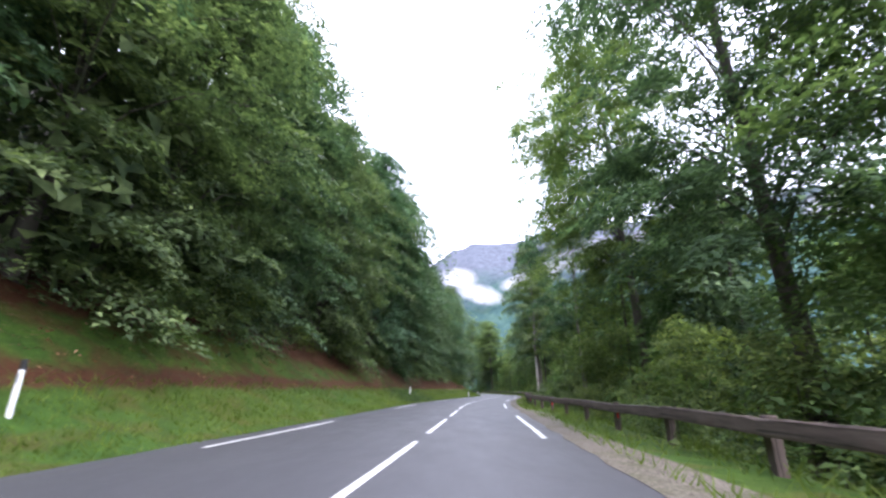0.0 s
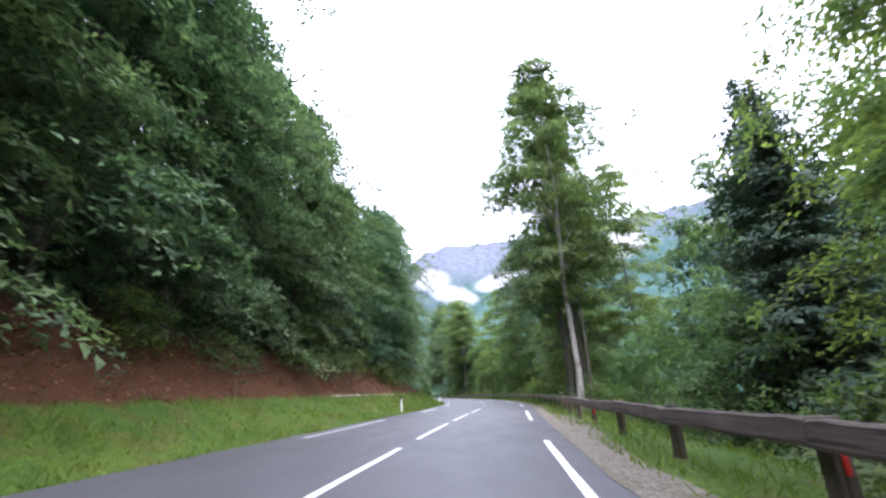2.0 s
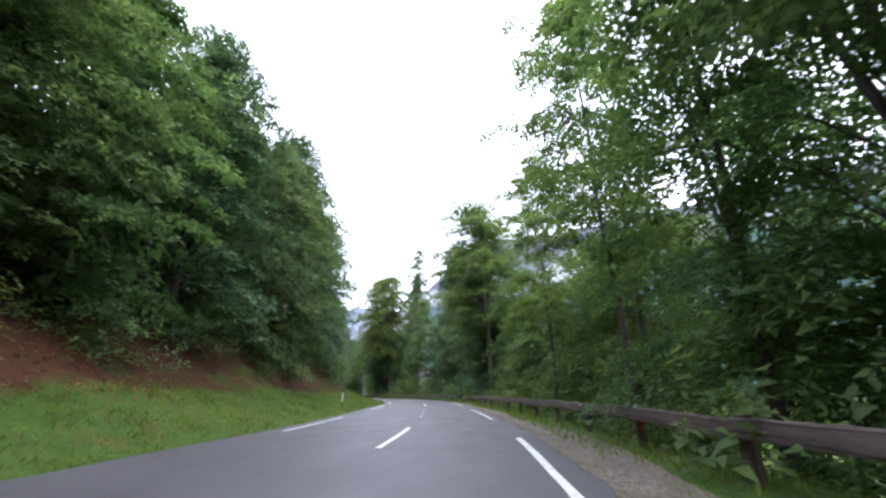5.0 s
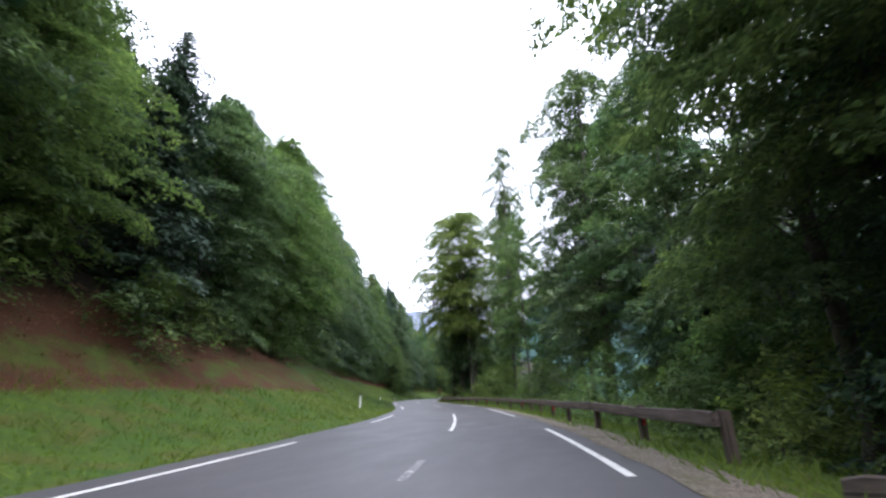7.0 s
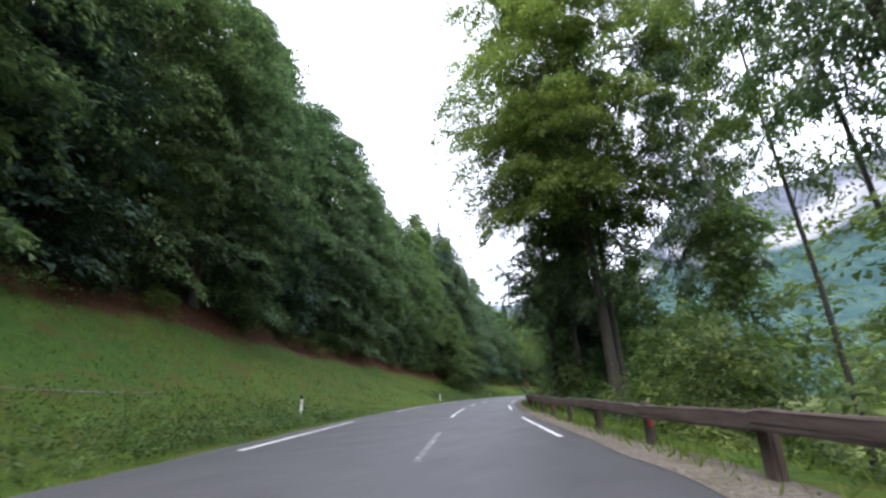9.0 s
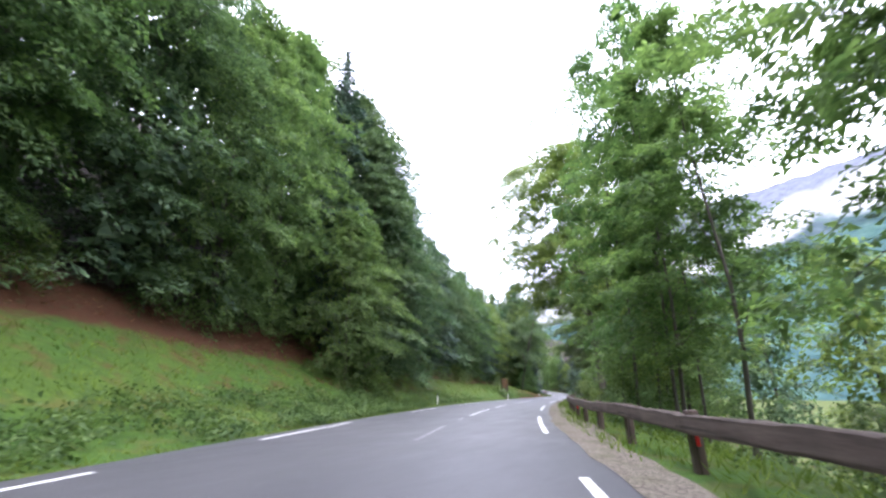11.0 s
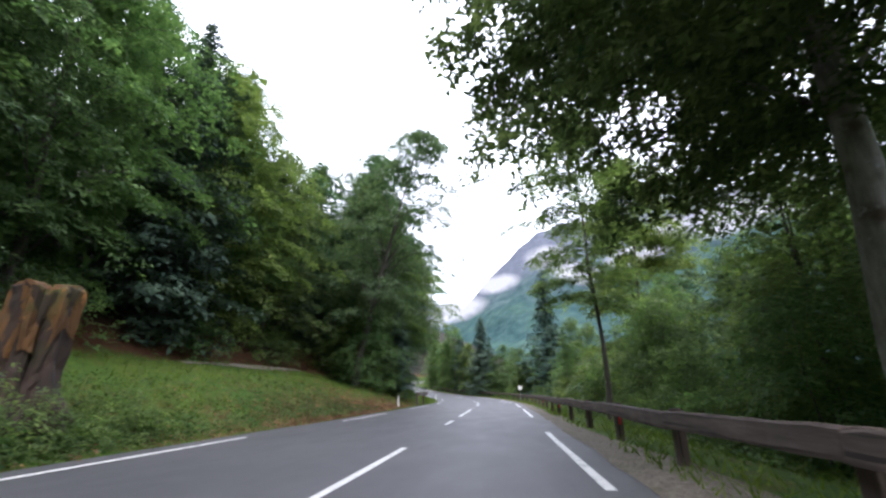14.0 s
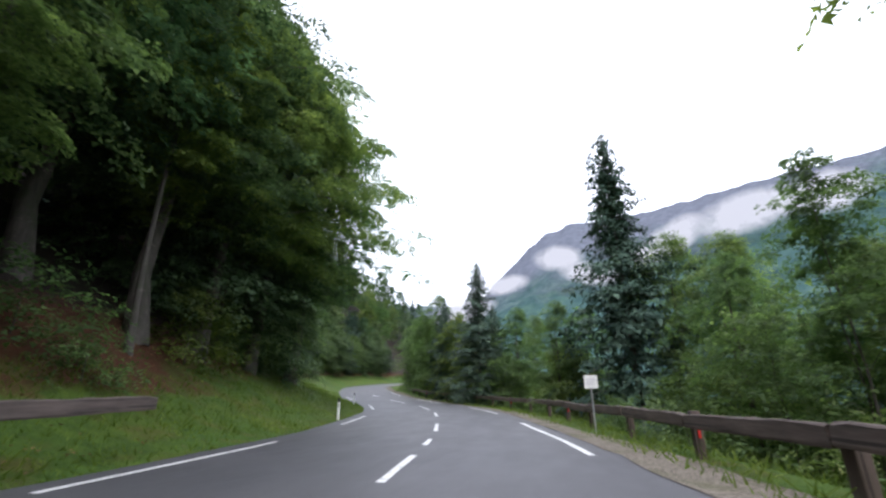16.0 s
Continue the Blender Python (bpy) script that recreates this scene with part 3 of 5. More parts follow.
def broadleaf(seed, h, r, base, boughs, per, size, trunk_r, lean=0.0, fork=False, limbs=14, layered=0.42, droop=0.35, sided=0.0, leaves=5, thick=0.27, clump=1.0, full=0.0, core=0, slim=0.30):
    """A beech-like tree: a tapering trunk with limbs, and a crown of many leaf sprays gathered in boughs with gaps between them."""
    rng = np.random.default_rng(seed)
    n = 9
    zs = np.linspace(-0.6, h * 0.9, n)
    bend = np.cumsum(rng.normal(0, 0.12, (n, 2)), axis=0) * (h / 22)
    ax = np.column_stack([bend[:, 0] - bend[1, 0] + lean * np.maximum(zs, 0) ** 1.15 * 0.5, bend[:, 1] - bend[1, 1], zs])
    rad = trunk_r * (1 - 0.86 * np.clip(zs / (h * 0.9), 0, 1) ** 0.9)
    rad[0] *= 1.45
    rad[1] = rad[1] * 1.05
    tubes = [tube(ax, rad, 9)]

    def axis(z):
        return np.array([np.interp(z, zs, ax[:, 0]), np.interp(z, zs, ax[:, 1]), z])

    u = (np.arange(boughs) + 0.5) / boughs
    rng.shuffle(u)
    cz = base + (h - base) * u ** 0.95
    prof = np.interp((cz - base) / (h - base), (0, 0.15, 0.4, 0.65, 0.85, 1.0), (0.55, 0.85, 1.0, 0.86 + 0.16 * full, 0.55 + 0.38 * full, 0.1 + 0.35 * full))
    ang = np.arange(boughs) * 2.399 + rng.normal(0, 0.5, boughs)
    ang = (ang + math.pi) % (2 * math.pi) - math.pi
    ang = ang * (1 - sided)  # edge trees grow towards the light
    rr = r * prof * np.sqrt(rng.uniform(0.06, 1.0, boughs)) * rng.uniform(0.8, 1.18, boughs)
    cx = np.array([axis(z * 0.97) for z in cz])
    cen = cx + np.column_stack([np.cos(ang) * rr, np.sin(ang) * rr, rng.normal(0, 0.2, boughs) - 0.10 * rr])
    order = np.argsort(-rr)
    for i in order[:limbs]:
        z0 = max(base * (0.75 + rng.uniform(0, 0.5)), cz[i] - rr[i] * rng.uniform(0.45, 0.8) - 0.6)
        z0 = min(z0, max(cz[i] - 0.2, base * 0.6))
        p0 = axis(min(z0, h * 0.85))
        p3 = cen[i]
        p1 = p0 + (p3 - p0) * 0.35 + (0, 0, 0.25 * rr[i])
        p2 = p0 + (p3 - p0) * 0.7 + (0, 0, 0.22 * rr[i])
        r0 = float(np.interp(p0[2], zs, rad)) * thick * rng.uniform(0.7, 1.1)
        tubes.append(tube([p0, p1, p2, p3], [r0, r0 * 0.7, r0 * 0.42, 0.02], 5))
    if fork:
        p0 = axis(h * 0.28)
        a = rng.uniform(0, 6.28)
        pts = [p0 + np.array([math.cos(a), math.sin(a), 0]) * t * r * 0.42 + np.array([0, 0, t * h * 0.55]) for t in (0, 0.25, 0.6, 1)]
        tubes.append(tube(pts, [trunk_r * 0.62, trunk_r * 0.5, trunk_r * 0.32, 0.04], 7))
    tris = []
    for i in range(boughs):
        m = int(per * rng.uniform(0.6, 1.4))
        br = (0.13 * r + 0.55) * rng.uniform(0.7, 1.35) * clump
        out = (cen[i] - cx[i]) * (1, 1, 0)
        far = np.linalg.norm(out)
        o = out / (far + 1e-6)
        e = np.array([-o[1], o[0], 0])
        long = br * (1.0 + 0.55 * min(far / max(r, 0.1), 1))
        # side twigs leave the branch in pairs, so the leaves lie in fingers with gaps between them
        u = rng.uniform(-1, 1, m)
        fingers = rng.integers(3, 6)
        v = (rng.integers(0, fingers, m) + 0.5) / fingers * 2 - 1 + rng.normal(0, 0.13, m)
        wide = np.sqrt(np.clip(1.05 - u ** 2, 0.05, 1)) * (1.05 - 0.3 * u)
        pts = cen[i] + np.outer((u + 0.25 * np.abs(v)) * long, o) + np.outer(v * wide * br, e)
        pts[:, 2] += rng.normal(0, 1, m) * br * layered * 0.5 - droop * br * (np.maximum(u, -0.3) + 0.3) ** 2 - (0.16 + 0.3 * droop) * br * v ** 2
        nr = np.tile([0, 0, 1.0], (m, 1)) + np.outer(0.25 + 0.5 * droop * np.maximum(u, 0), o) + np.outer(0.35 * v, e)
        tris.append(sprays(rng, pts, nr, size, leaves, flat=0.28, slim=slim))
    if core:  # shaded leaves near the trunk
        cz = base + (h - base) * rng.uniform(0.02, 0.93, core)
        a = rng.uniform(0, 6.283, core) * (1 - sided)
        q = r * 0.62 * np.interp((cz - base) / (h - base), (0, 0.2, 0.6, 1), (0.6, 1, 0.75, 0.15)) * np.sqrt(rng.uniform(0, 1, core))
        pts = np.array([axis(z) for z in cz]) + np.column_stack([np.cos(a) * q, np.sin(a) * q, np.zeros(core)])
        tris.append(sprays(rng, pts, np.column_stack([np.cos(a), np.sin(a), np.full(core, 0.5)]), 1.05, 4, flat=0.5, slim=0.42))
    return join(tubes), np.concatenate(tris)


def spruce(seed, h, r, base, size=0.5, dense=1.0, trunk_r=0.22):
    """A spruce: a straight trunk and whorls of drooping boughs set with needle sprays."""
    rng = np.random.default_rng(seed)
    zs = np.linspace(-0.5, h * 0.99, 7)
    tubes = [tube(np.column_stack([zs * 0, zs * 0, zs]), trunk_r * (1 - 0.95 * np.clip(zs / h, 0, 1)) + 0.01, 8)]
    tris = []
    z = base
    while z < h - 0.25:
        f = (z - base) / (h - base)
        reach = r * (1 - f) ** 0.78 * (0.62 + 0.38 * min(1, f / 0.12)) * rng.uniform(0.78, 1.15) + 0.10
        k = max(4, int(7.5 * (1 - 0.4 * f)))
        a0 = rng.uniform(0, 6.28)
        for j in range(k):
            a = a0 + 6.283 * j / k + rng.normal(0, 0.2)
            L = reach * rng.uniform(0.55, 1.2)
            m = max(3, int((L * 10 + 1) * dense))
            t = np.linspace(0.1, 1, m)
            d = np.array([math.cos(a), math.sin(a), 0])
            e = np.array([-math.sin(a), math.cos(a), 0])
            wide = 0.26 * L * np.sin(np.pi * np.clip(t * 0.85 + 0.1, 0, 1))
            pts = np.outer(t * L, d) + np.outer(rng.uniform(-1, 1, m) * wide, e)
            lift = 0.35 - 0.55 * (1 - f)
            pts[:, 2] = z + (lift + 0.25) * L * t - 0.42 * L * t ** 2 + 0.12 * L * t ** 4 + rng.normal(0, 0.05, m)
            nr = np.tile([0, 0, 1.0], (m, 1)) + 0.45 * d
            tris.append(sprays(rng, pts, nr, size * min(1.0, 0.34 + 0.34 * reach), 4, 0.45, 0.22, 0.3))
            if j % 3 == 0:
                tubes.append(tube([(0, 0, z), d * L * 0.5 + (0, 0, z - 0.03 * L), d * L * 0.9 + (0, 0, z - 0.24 * L)], [0.05, 0.03, 0.01], 3))
        z += rng.uniform(0.45, 0.75) * (0.55 + 0.75 * (1 - f))
    return join(tubes), np.concatenate(tris)


def tree(name, made, leaf, bark, label, category="tree", group=""):
    (vs, fs), tris = made
    root = new(name)
    link("trunk", mesh_of(name + "_trunk", vs, fs, bark, True), root)
    link("crown", tri_mesh(name + "_crown", tris, leaf), root)
    return tagged(root, label, category, group)


def put(kind, s, d, scale=1.0, turn=None, tall=None, sink=0.1):
    """A copy of a tree on the ground at station s and offset d."""
    base, rng = KINDS[kind], PUT
    t = rng.uniform(0, 360) if turn is None else turn
    p = top(s, d, -sink)
    ob = copy_thing(base, Matrix.Translation(p) @ pose(0, 0, 0, 0, 0, t))
    k = tall if tall else scale
    ob.scale = (scale, scale, k)
    PLACED[kind] = ob
    return ob


PUT = random.Random(11)
PLACED = {}
KINDS = {
    "edge_a": tree("beech_tree", broadleaf(1, 25, 5.6, 0.8, 110, 92, 0.37, 0.30, limbs=16, sided=0.38, leaves=4, layered=0.16, droop=0.6, clump=1.22, core=420), M_BEECH, M_BARK, "tall leafy beech with low hanging boughs on the bank", group="forest edge"),
    "edge_b": tree("beech_tree", broadleaf(2, 22, 5.2, 0.5, 102, 92, 0.37, 0.26, limbs=16, sided=0.38, leaves=4, layered=0.16, droop=0.6, clump=1.22, core=380), M_BEECH, M_BARK, "dense green beech at the forest edge", group="forest edge"),
    "edge_c": tree("hornbeam_tree", broadleaf(3, 18, 5.0, 0.4, 92, 92, 0.35, 0.22, sided=0.35, leaves=4, layered=0.18, droop=0.5, clump=1.18, core=320), M_BEECH_LIGHT, M_BARK, "light green broadleaf tree at the forest edge", group="forest edge"),
    "spruce_b": tree("spruce_tree", spruce(5, 21, 5.2, 0.8, 0.50, 1.5, 0.22), M_SPRUCE, M_BARK, "dark green spruce with drooping boughs", group="forest edge"),
    "fir": tree("fir_tree", spruce(41, 19, 5.4, 0.4, 0.52, 1.3, 0.22), M_SPRUCE, M_BARK, "broad conical fir with open drooping boughs", group="valley side trees"),
    "back_a": tree("beech_tree", broadleaf(21, 27, 5.8, 3.0, 72, 20, 0.95, 0.30, limbs=5, leaves=4, core=260), M_BEECH, M_BARK, "tall beech standing behind the forest edge", group="forest behind"),
    "back_b": tree("spruce_tree", spruce(22, 29, 5.6, 2.5, 0.95, 0.42, 0.28), M_SPRUCE, M_BARK, "dark tall spruce rising above the beeches", group="forest behind"),
    "back_c": tree("ash_tree", broadleaf(23, 20, 4.8, 2.5, 66, 20, 0.82, 0.22, limbs=5, leaves=4, core=120), M_BEECH_LIGHT, M_BARK, "light green tree further down the slope", group="forest behind"),
    "big": tree("beech_tree", broadleaf(6, 26, 5.4, 6.5, 105, 92, 0.35, 0.33, limbs=30, lean=0.012, layered=0.22), M_BEECH, M_BARK, "tall beech with dark trunk behind the guardrail", group="valley side trees"),
    "big_pale": tree("pale_beech_tree", broadleaf(9, 25, 5.2, 8.0, 98, 92, 0.35, 0.22, limbs=28, lean=0.015, layered=0.22), M_BEECH, M_BARK_PALE, "tall beech with pale grey mottled trunk behind the guardrail", group="valley side trees"),
    "wide": tree("beech_tree", broadleaf(26, 21, 6.8, 6.5, 120, 110, 0.34, 0.38, limbs=30, lean=0.03, layered=0.22), M_BEECH_LIGHT, M_BARK, "spreading beech with boughs reaching over the road", group="valley side trees"),
    "giant": tree("old_beech_tree", broadleaf(31, 30, 6.6, 11.0, 190, 140, 0.36, 0.42, limbs=44, lean=0.02, sided=0.1, leaves=4, thick=0.22, clump=0.95, full=0.9, layered=0.2), M_BEECH_LIGHT, M_BARK, "huge beech with a tall dark trunk beside the guardrail", group="valley side trees"),
    "spread": tree("spreading_beech_tree", broadleaf(31, 34, 10.6, 12.4, 280, 165, 0.42, 0.47, limbs=56, lean=0.04, sided=0.1, leaves=4, thick=0.24, clump=0.9, full=0.55, layered=0.2, droop=0.5), M_BEECH_LIGHT, M_BARK, "wide-crowned beech with a dark leaning trunk and boughs over the road", group="valley side trees"),
    "giant_pale": tree("old_beech_tree", broadleaf(33, 26, 6.7, 6.8, 240, 165, 0.36, 0.36, limbs=46, lean=0.01, sided=0.0, leaves=4, thick=0.22, clump=1.0, full=0.85, layered=0.2), M_BEECH, M_BARK_PALE, "huge beech with pale trunk and dense dark crown", group="valley side trees"),
    "maple": tree("maple_tree", broadleaf(7, 18, 4.4, 3.0, 92, 68, 0.37, 0.19, limbs=26, fork=True, leaves=4, layered=0.26), M_BEECH_LIGHT, M_BARK, "light green forked broadleaf tree on the valley side", group="valley side trees"),
    "old_maple": tree("maple_tree", broadleaf(17, 24, 5.2, 4.0, 140, 150, 0.42, 0.27, limbs=38, fork=True, leaves=4, thick=0.22, full=0.5, layered=0.26), M_BEECH_LIGHT, M_BARK, "tall forked broadleaf tree with double trunk behind the guardrail", group="valley side trees"),
    "leaning": tree("leaning_beech_tree", broadleaf(52, 23, 4.9, 6.0, 120, 84, 0.33, 0.30, limbs=46, lean=0.40, leaves=4, thick=0.34, layered=0.24), M_BEECH, M_BARK, "airy beech with a dark trunk leaning out from the bank", group="forest edge"),
    "slim": tree("beech_tree", broadleaf(24, 23, 3.2, 7.5, 64, 72, 0.35, 0.16, limbs=22, lean=0.008, layered=0.24), M_BEECH_LIGHT, M_BARK, "slender beech with bare dark lower trunk", group="valley side trees"),
    "thin": tree("young_beech_tree", broadleaf(8, 15, 2.7, 3.0, 46, 54, 0.32, 0.08, limbs=18, lean=0.02, layered=0.24), M_BEECH_LIGHT, M_BARK, "thin young beech with sparse light crown", group="valley side trees"),
    "bush": tree("hazel_bush", broadleaf(10, 3.6, 2.0, 0.1, 30, 24, 0.32, 0.04, limbs=0, layered=0.6, leaves=4), M_SHRUB, M_BARK, "leafy green bush on the slope", "bush", "undergrowth"),
    "thicket": tree("hazel_thicket", broadleaf(14, 6.6, 3.2, 0.2, 56, 32, 0.36, 0.05, limbs=0, layered=0.5, leaves=4), M_BEECH_LIGHT, M_BARK, "tall leafy hazel thicket on the valley slope", "bush", "undergrowth"),
    "bush_b": tree("elder_bush", broadleaf(12, 2.3, 1.6, 0.1, 22, 22, 0.28, 0.03, limbs=0, layered=0.6, leaves=4), M_BEECH_LIGHT, M_BARK, "low light green bush by the roadside", "bush", "undergrowth"),
}
for i, ob in enumerate(KINDS.values()):
    ob.location = top(20 + 32 * i, -46)  # the first of each kind stands deep in the wood


def bank(s):
    return float(np.interp(s, BANK_S, BANK_D))


# forest edge on the uphill side: a front row with boughs to the ground, taller trees behind
SKY_S = (-60, 20, 45, 63, 71, 90, 97, 112, 118, 135, 160, 178, 182, 197, 205, 217, 241, 260, 285, 297, 318, 325, 330, 338, 341, 350, 360, 375, 383, 387, 395, 405, 500)
SKY_Z = (29, 30, 31, 30, 27, 21.5, 24, 26.5, 21.5, 24, 27, 28.7, 22, 21.5, 24, 30, 33, 39, 42, 37, 37, 35, 29, 24, 22, 28, 27.5, 28, 27, 21, 19.5, 20, 20)
HEIGHT = {"edge_a": 25, "edge_b": 22, "edge_c": 18, "spruce_b": 21, "back_a": 27, "back_b": 29, "back_c": 20}


def stretch(kind, s, d, share):
    """How much taller than its model a tree stands, so that its top reaches that share of the skyline."""
    z = float(np.interp(s, SKY_S, SKY_Z)) * share - float(ground_z(s, d))
    return min(max(z / HEIGHT[kind], 0.5), 1.7)


s = -14.0
while s < 556:
    kind = PUT.choices(["edge_a", "edge_b", "edge_c", "spruce_b"], [4, 4, 1.8 if not 292 < s < 312 else 14, 1.8 if s < 310 else 3.0])[0]
    d = -(bank(s) + 1.3 + PUT.uniform(0, 2.2))
    k = stretch(kind, s, d, PUT.uniform(0.86, 1.12))
    if not 400 < s < 416:  # a hollow under tall trunks
        put(kind, s, d, min(max(k, 0.85), 1.14), tall=k, turn=heading(s) + PUT.uniform(-50, 50), sink=1.3 if s < 200 else 0.7)
    s += PUT.uniform(4.8, 7.0)
for offset, spread, gap, low in ((7.0, 3.5, (6.0, 8.6), 1.0), (16.0, 6.0, (15, 22), 1.05)):
    s = -16.0
    while s < 556:
        kind = PUT.choices(["back_a", "back_c", "back_b"], [5, 1, 3 if s < 325 else 9])[0]
        d = -(bank(s) + offset + PUT.uniform(0, spread))
        k = stretch(kind, s, d, PUT.uniform(low, low + 0.22))
        put(kind, s, d, min(max(k, 0.8), 1.15), tall=k)
        s += PUT.uniform(*gap)
s = -20.0
while s < 440:
    put(PUT.choice(["bush", "bush", "bush_b"]), s, -(bank(s) + PUT.uniform(-0.6, 0.9)), PUT.uniform(0.6, 1.05))
    s += PUT.uniform(4, 9)

# trees on the valley side, each where it stands
VALLEY = [("big", 12.5, 10.2, 0.95), ("thicket", 19, 15.0, 1.1), ("edge_c", 33, 15.0, 0.7), ("maple", 8, 12.0, 1.1), ("giant", 34.6, 13.8, 1.05, 1.25), ("slim", 32.6, 19.0, 1.1), ("big_pale", 51.2, 11.9, 1.05, 1.35), ("maple", 38, 13.5, 1.0), ("thicket", 43.5, 15.0, 1.1), ("thin", 55, 10.0, 0.8), ("spruce_b", 66, 13.5, 0.78), ("spruce_b", 69.5, 15.0, 0.95), ("maple", 57.5, 12.5, 0.85), ("maple", 53, 13.6, 0.88), ("maple", 54, 17.5, 0.82), ("thin", 75.0, 15.2, 0.85, 1.25),
          ("big_pale", 80.5, 7.1, 1.0, 1.15), ("slim", 80.7, 7.8, 0.62, 1.1), ("big", 88.5, 7.6, 0.98, 1.32), ("slim", 88.2, 8.6, 1.0, 1.2), ("slim", 86.4, 13.0, 1.0, 1.05), ("slim", 93.5, 9.7, 1.12), ("thicket", 101, 10.8, 1.3), ("maple", 106, 13.0, 0.95), ("big_pale", 119.8, 10.7, 1.25, 1.1), ("slim", 111, 13.1, 0.9), ("maple", 126.5, 11.0, 1.25), ("big", 96.5, 10.5, 1.0), ("thin", 104, 9.5, 1.0), ("thin", 108, 11.5, 1.1),
          ("maple", 113, 11.0, 1.05), ("maple", 130, 9.5, 1.0), ("slim", 136, 8.5, 1.0), ("maple", 142, 12.0, 1.05), ("edge_c", 146.5, 13.0, 0.8), ("edge_c", 154, 14.5, 0.85), ("edge_c", 160.5, 12.5, 0.8), ("slim", 149, 9.0, 0.9), ("maple", 157, 14.0, 0.62), ("maple", 163.5, 11.0, 0.72),
          ("giant", 176.3, 9.3, 0.92, 1.0), ("big", 182, 11.5, 1.1, 1.15), ("maple", 169, 12.0, 1.0), ("edge_c", 166, 14.5, 0.85), ("edge_c", 172, 13.5, 0.9), ("edge_b", 178.5, 12.0, 0.72), ("edge_b", 184.5, 14.0, 0.85), ("edge_b", 191, 16.5, 0.8), ("edge_b", 197.5, 17.5, 0.85), ("edge_b", 203, 18.5, 0.75), ("spruce_b", 183, 12.0, 0.8), ("big", 187, 11.5, 0.95), ("maple", 193, 15.0, 1.0), ("maple", 200, 18.0, 1.1), ("big", 204.5, 17.2, 1.0, 1.35), ("slim", 206.5, 15.4, 1.1, 1.3), ("big", 208.6, 18.5, 1.1, 1.45), ("big", 212.4, 14.4, 1.3, 1.5), ("big", 217.2, 16.2, 1.0, 1.45), ("big", 219.3, 15.9, 0.9, 1.4),
          ("slim", 228.9, 12.2, 1.0, 1.2), ("slim", 229.6, 20.0, 1.2), ("big", 236.9, 12.8, 0.75, 1.75), ("slim", 239.5, 13.6, 0.7, 1.7), ("slim", 243.8, 14.7, 0.75, 1.7), ("thicket", 247, 13.5, 0.95), ("thicket", 252.5, 12.5, 1.1), ("thicket", 256, 15.5, 1.2), ("maple", 262, 15.0, 0.6), ("thicket", 243, 17.5, 1.2), ("big_pale", 252.0, 16.2, 0.66, 1.6), ("big_pale", 258.4, 18.4, 0.66, 1.55), ("spread", 258.1, 10.4, 0.88, 1.2), ("big", 259.8, 11.4, 0.9, 1.4), ("big", 270.6, 8.0, 1.0, 1.22), ("big", 265.0, 9.4, 1.0, 1.36),
          ("spruce_b", 267, 10.5, 1.0), ("maple", 280, 10.0, 1.0), ("thin", 286, 9.0, 1.1), ("thin", 295, 9.5, 1.1), ("thin", 300, 9.0, 1.0, 1.5), ("thin", 301.5, 10.5, 0.85, 1.55), ("thin", 304, 8.4, 1.05, 1.5),
          ("thin", 298.5, 8.8, 1.1), ("thin", 308.5, 10.4, 1.1, 1.3), ("thin", 306, 11.2, 1.0, 1.4), ("thin", 312, 9.0, 1.1), ("maple", 318, 13.0, 0.6), ("spread", 331.9, 9.35, 0.84, 0.98), ("thicket", 336.5, 13.0, 1.1), ("edge_c", 340, 12.0, 0.52), ("edge_c", 333, 15.0, 0.85), ("edge_c", 326, 14.5, 0.8), ("maple", 322, 15.5, 0.85), ("thicket", 345.5, 14.5, 1.1), ("thicket", 350, 10.8, 1.0), ("thicket", 343, 12.0, 0.9), ("giant_pale", 362.6, 8.4, 0.97, 1.0), ("thicket", 367, 9.6, 0.7), ("thicket", 372.5, 9.2, 0.6),  ("slim", 377.7, 7.3, 0.88, 0.78), ("maple", 370, 12.0, 0.74), ("maple", 366.5, 14.5, 0.8), ("edge_c", 352, 14.5, 0.55), ("thicket", 357.5, 12.5, 1.0), ("thicket", 367.5, 12.4, 1.1), ("edge_c", 373.5, 13.4, 0.55), ("thicket", 381, 11.5, 1.26), ("edge_b", 380, 15.5, 0.62), ("edge_b", 386, 13.5, 0.5), ("edge_b", 374, 16.5, 0.66), ("thicket", 389.5, 14.5, 0.9), ("thicket", 398, 12.5, 0.7),
          ("maple", 384, 13.0, 0.62), ("old_maple", 402, 17.0, 1.08, 1.36), ("bush", 389, 9.0, 1.2), ("thicket", 402, 16, 1.43), ("thicket", 408, 14, 1.26), ("edge_c", 411.5, 17, 0.66), ("edge_c", 404, 20, 0.72), ("thin", 406, 10.0, 0.56), ("thin", 406.6, 10.4, 0.5), ("maple", 403, 15.5, 0.62), ("maple", 414, 13.0, 0.55), ("maple", 424.5, 17.5, 1.0), ("maple", 421, 18.5, 0.95), ("maple", 427, 9.5, 0.5),
          ("fir", 423.3, 13.1, 1.05, 1.24), ("fir", 440, 7.6, 0.84), ("maple", 437, 10.5, 0.6), ("thicket", 418, 15.5, 1.0), ("thicket", 427.5, 11, 0.8), ("thicket", 429, 11.5, 0.92), ("thicket", 436, 9, 0.83), ("thicket", 442, 7.8, 0.83), ("thicket", 449, 8.5, 0.92), ("maple", 440, 14, 0.7), ("maple", 447, 8.0, 0.62), ("maple", 458, 8.6, 0.86), ("maple", 462, 8.0, 0.7)]
for kind, s, d, k, *tall in VALLEY:
    put(kind, s, d, k, tall=tall[0] if tall else None, turn=heading(s) + 180 + PUT.uniform(-35, 35))
s = 0.0
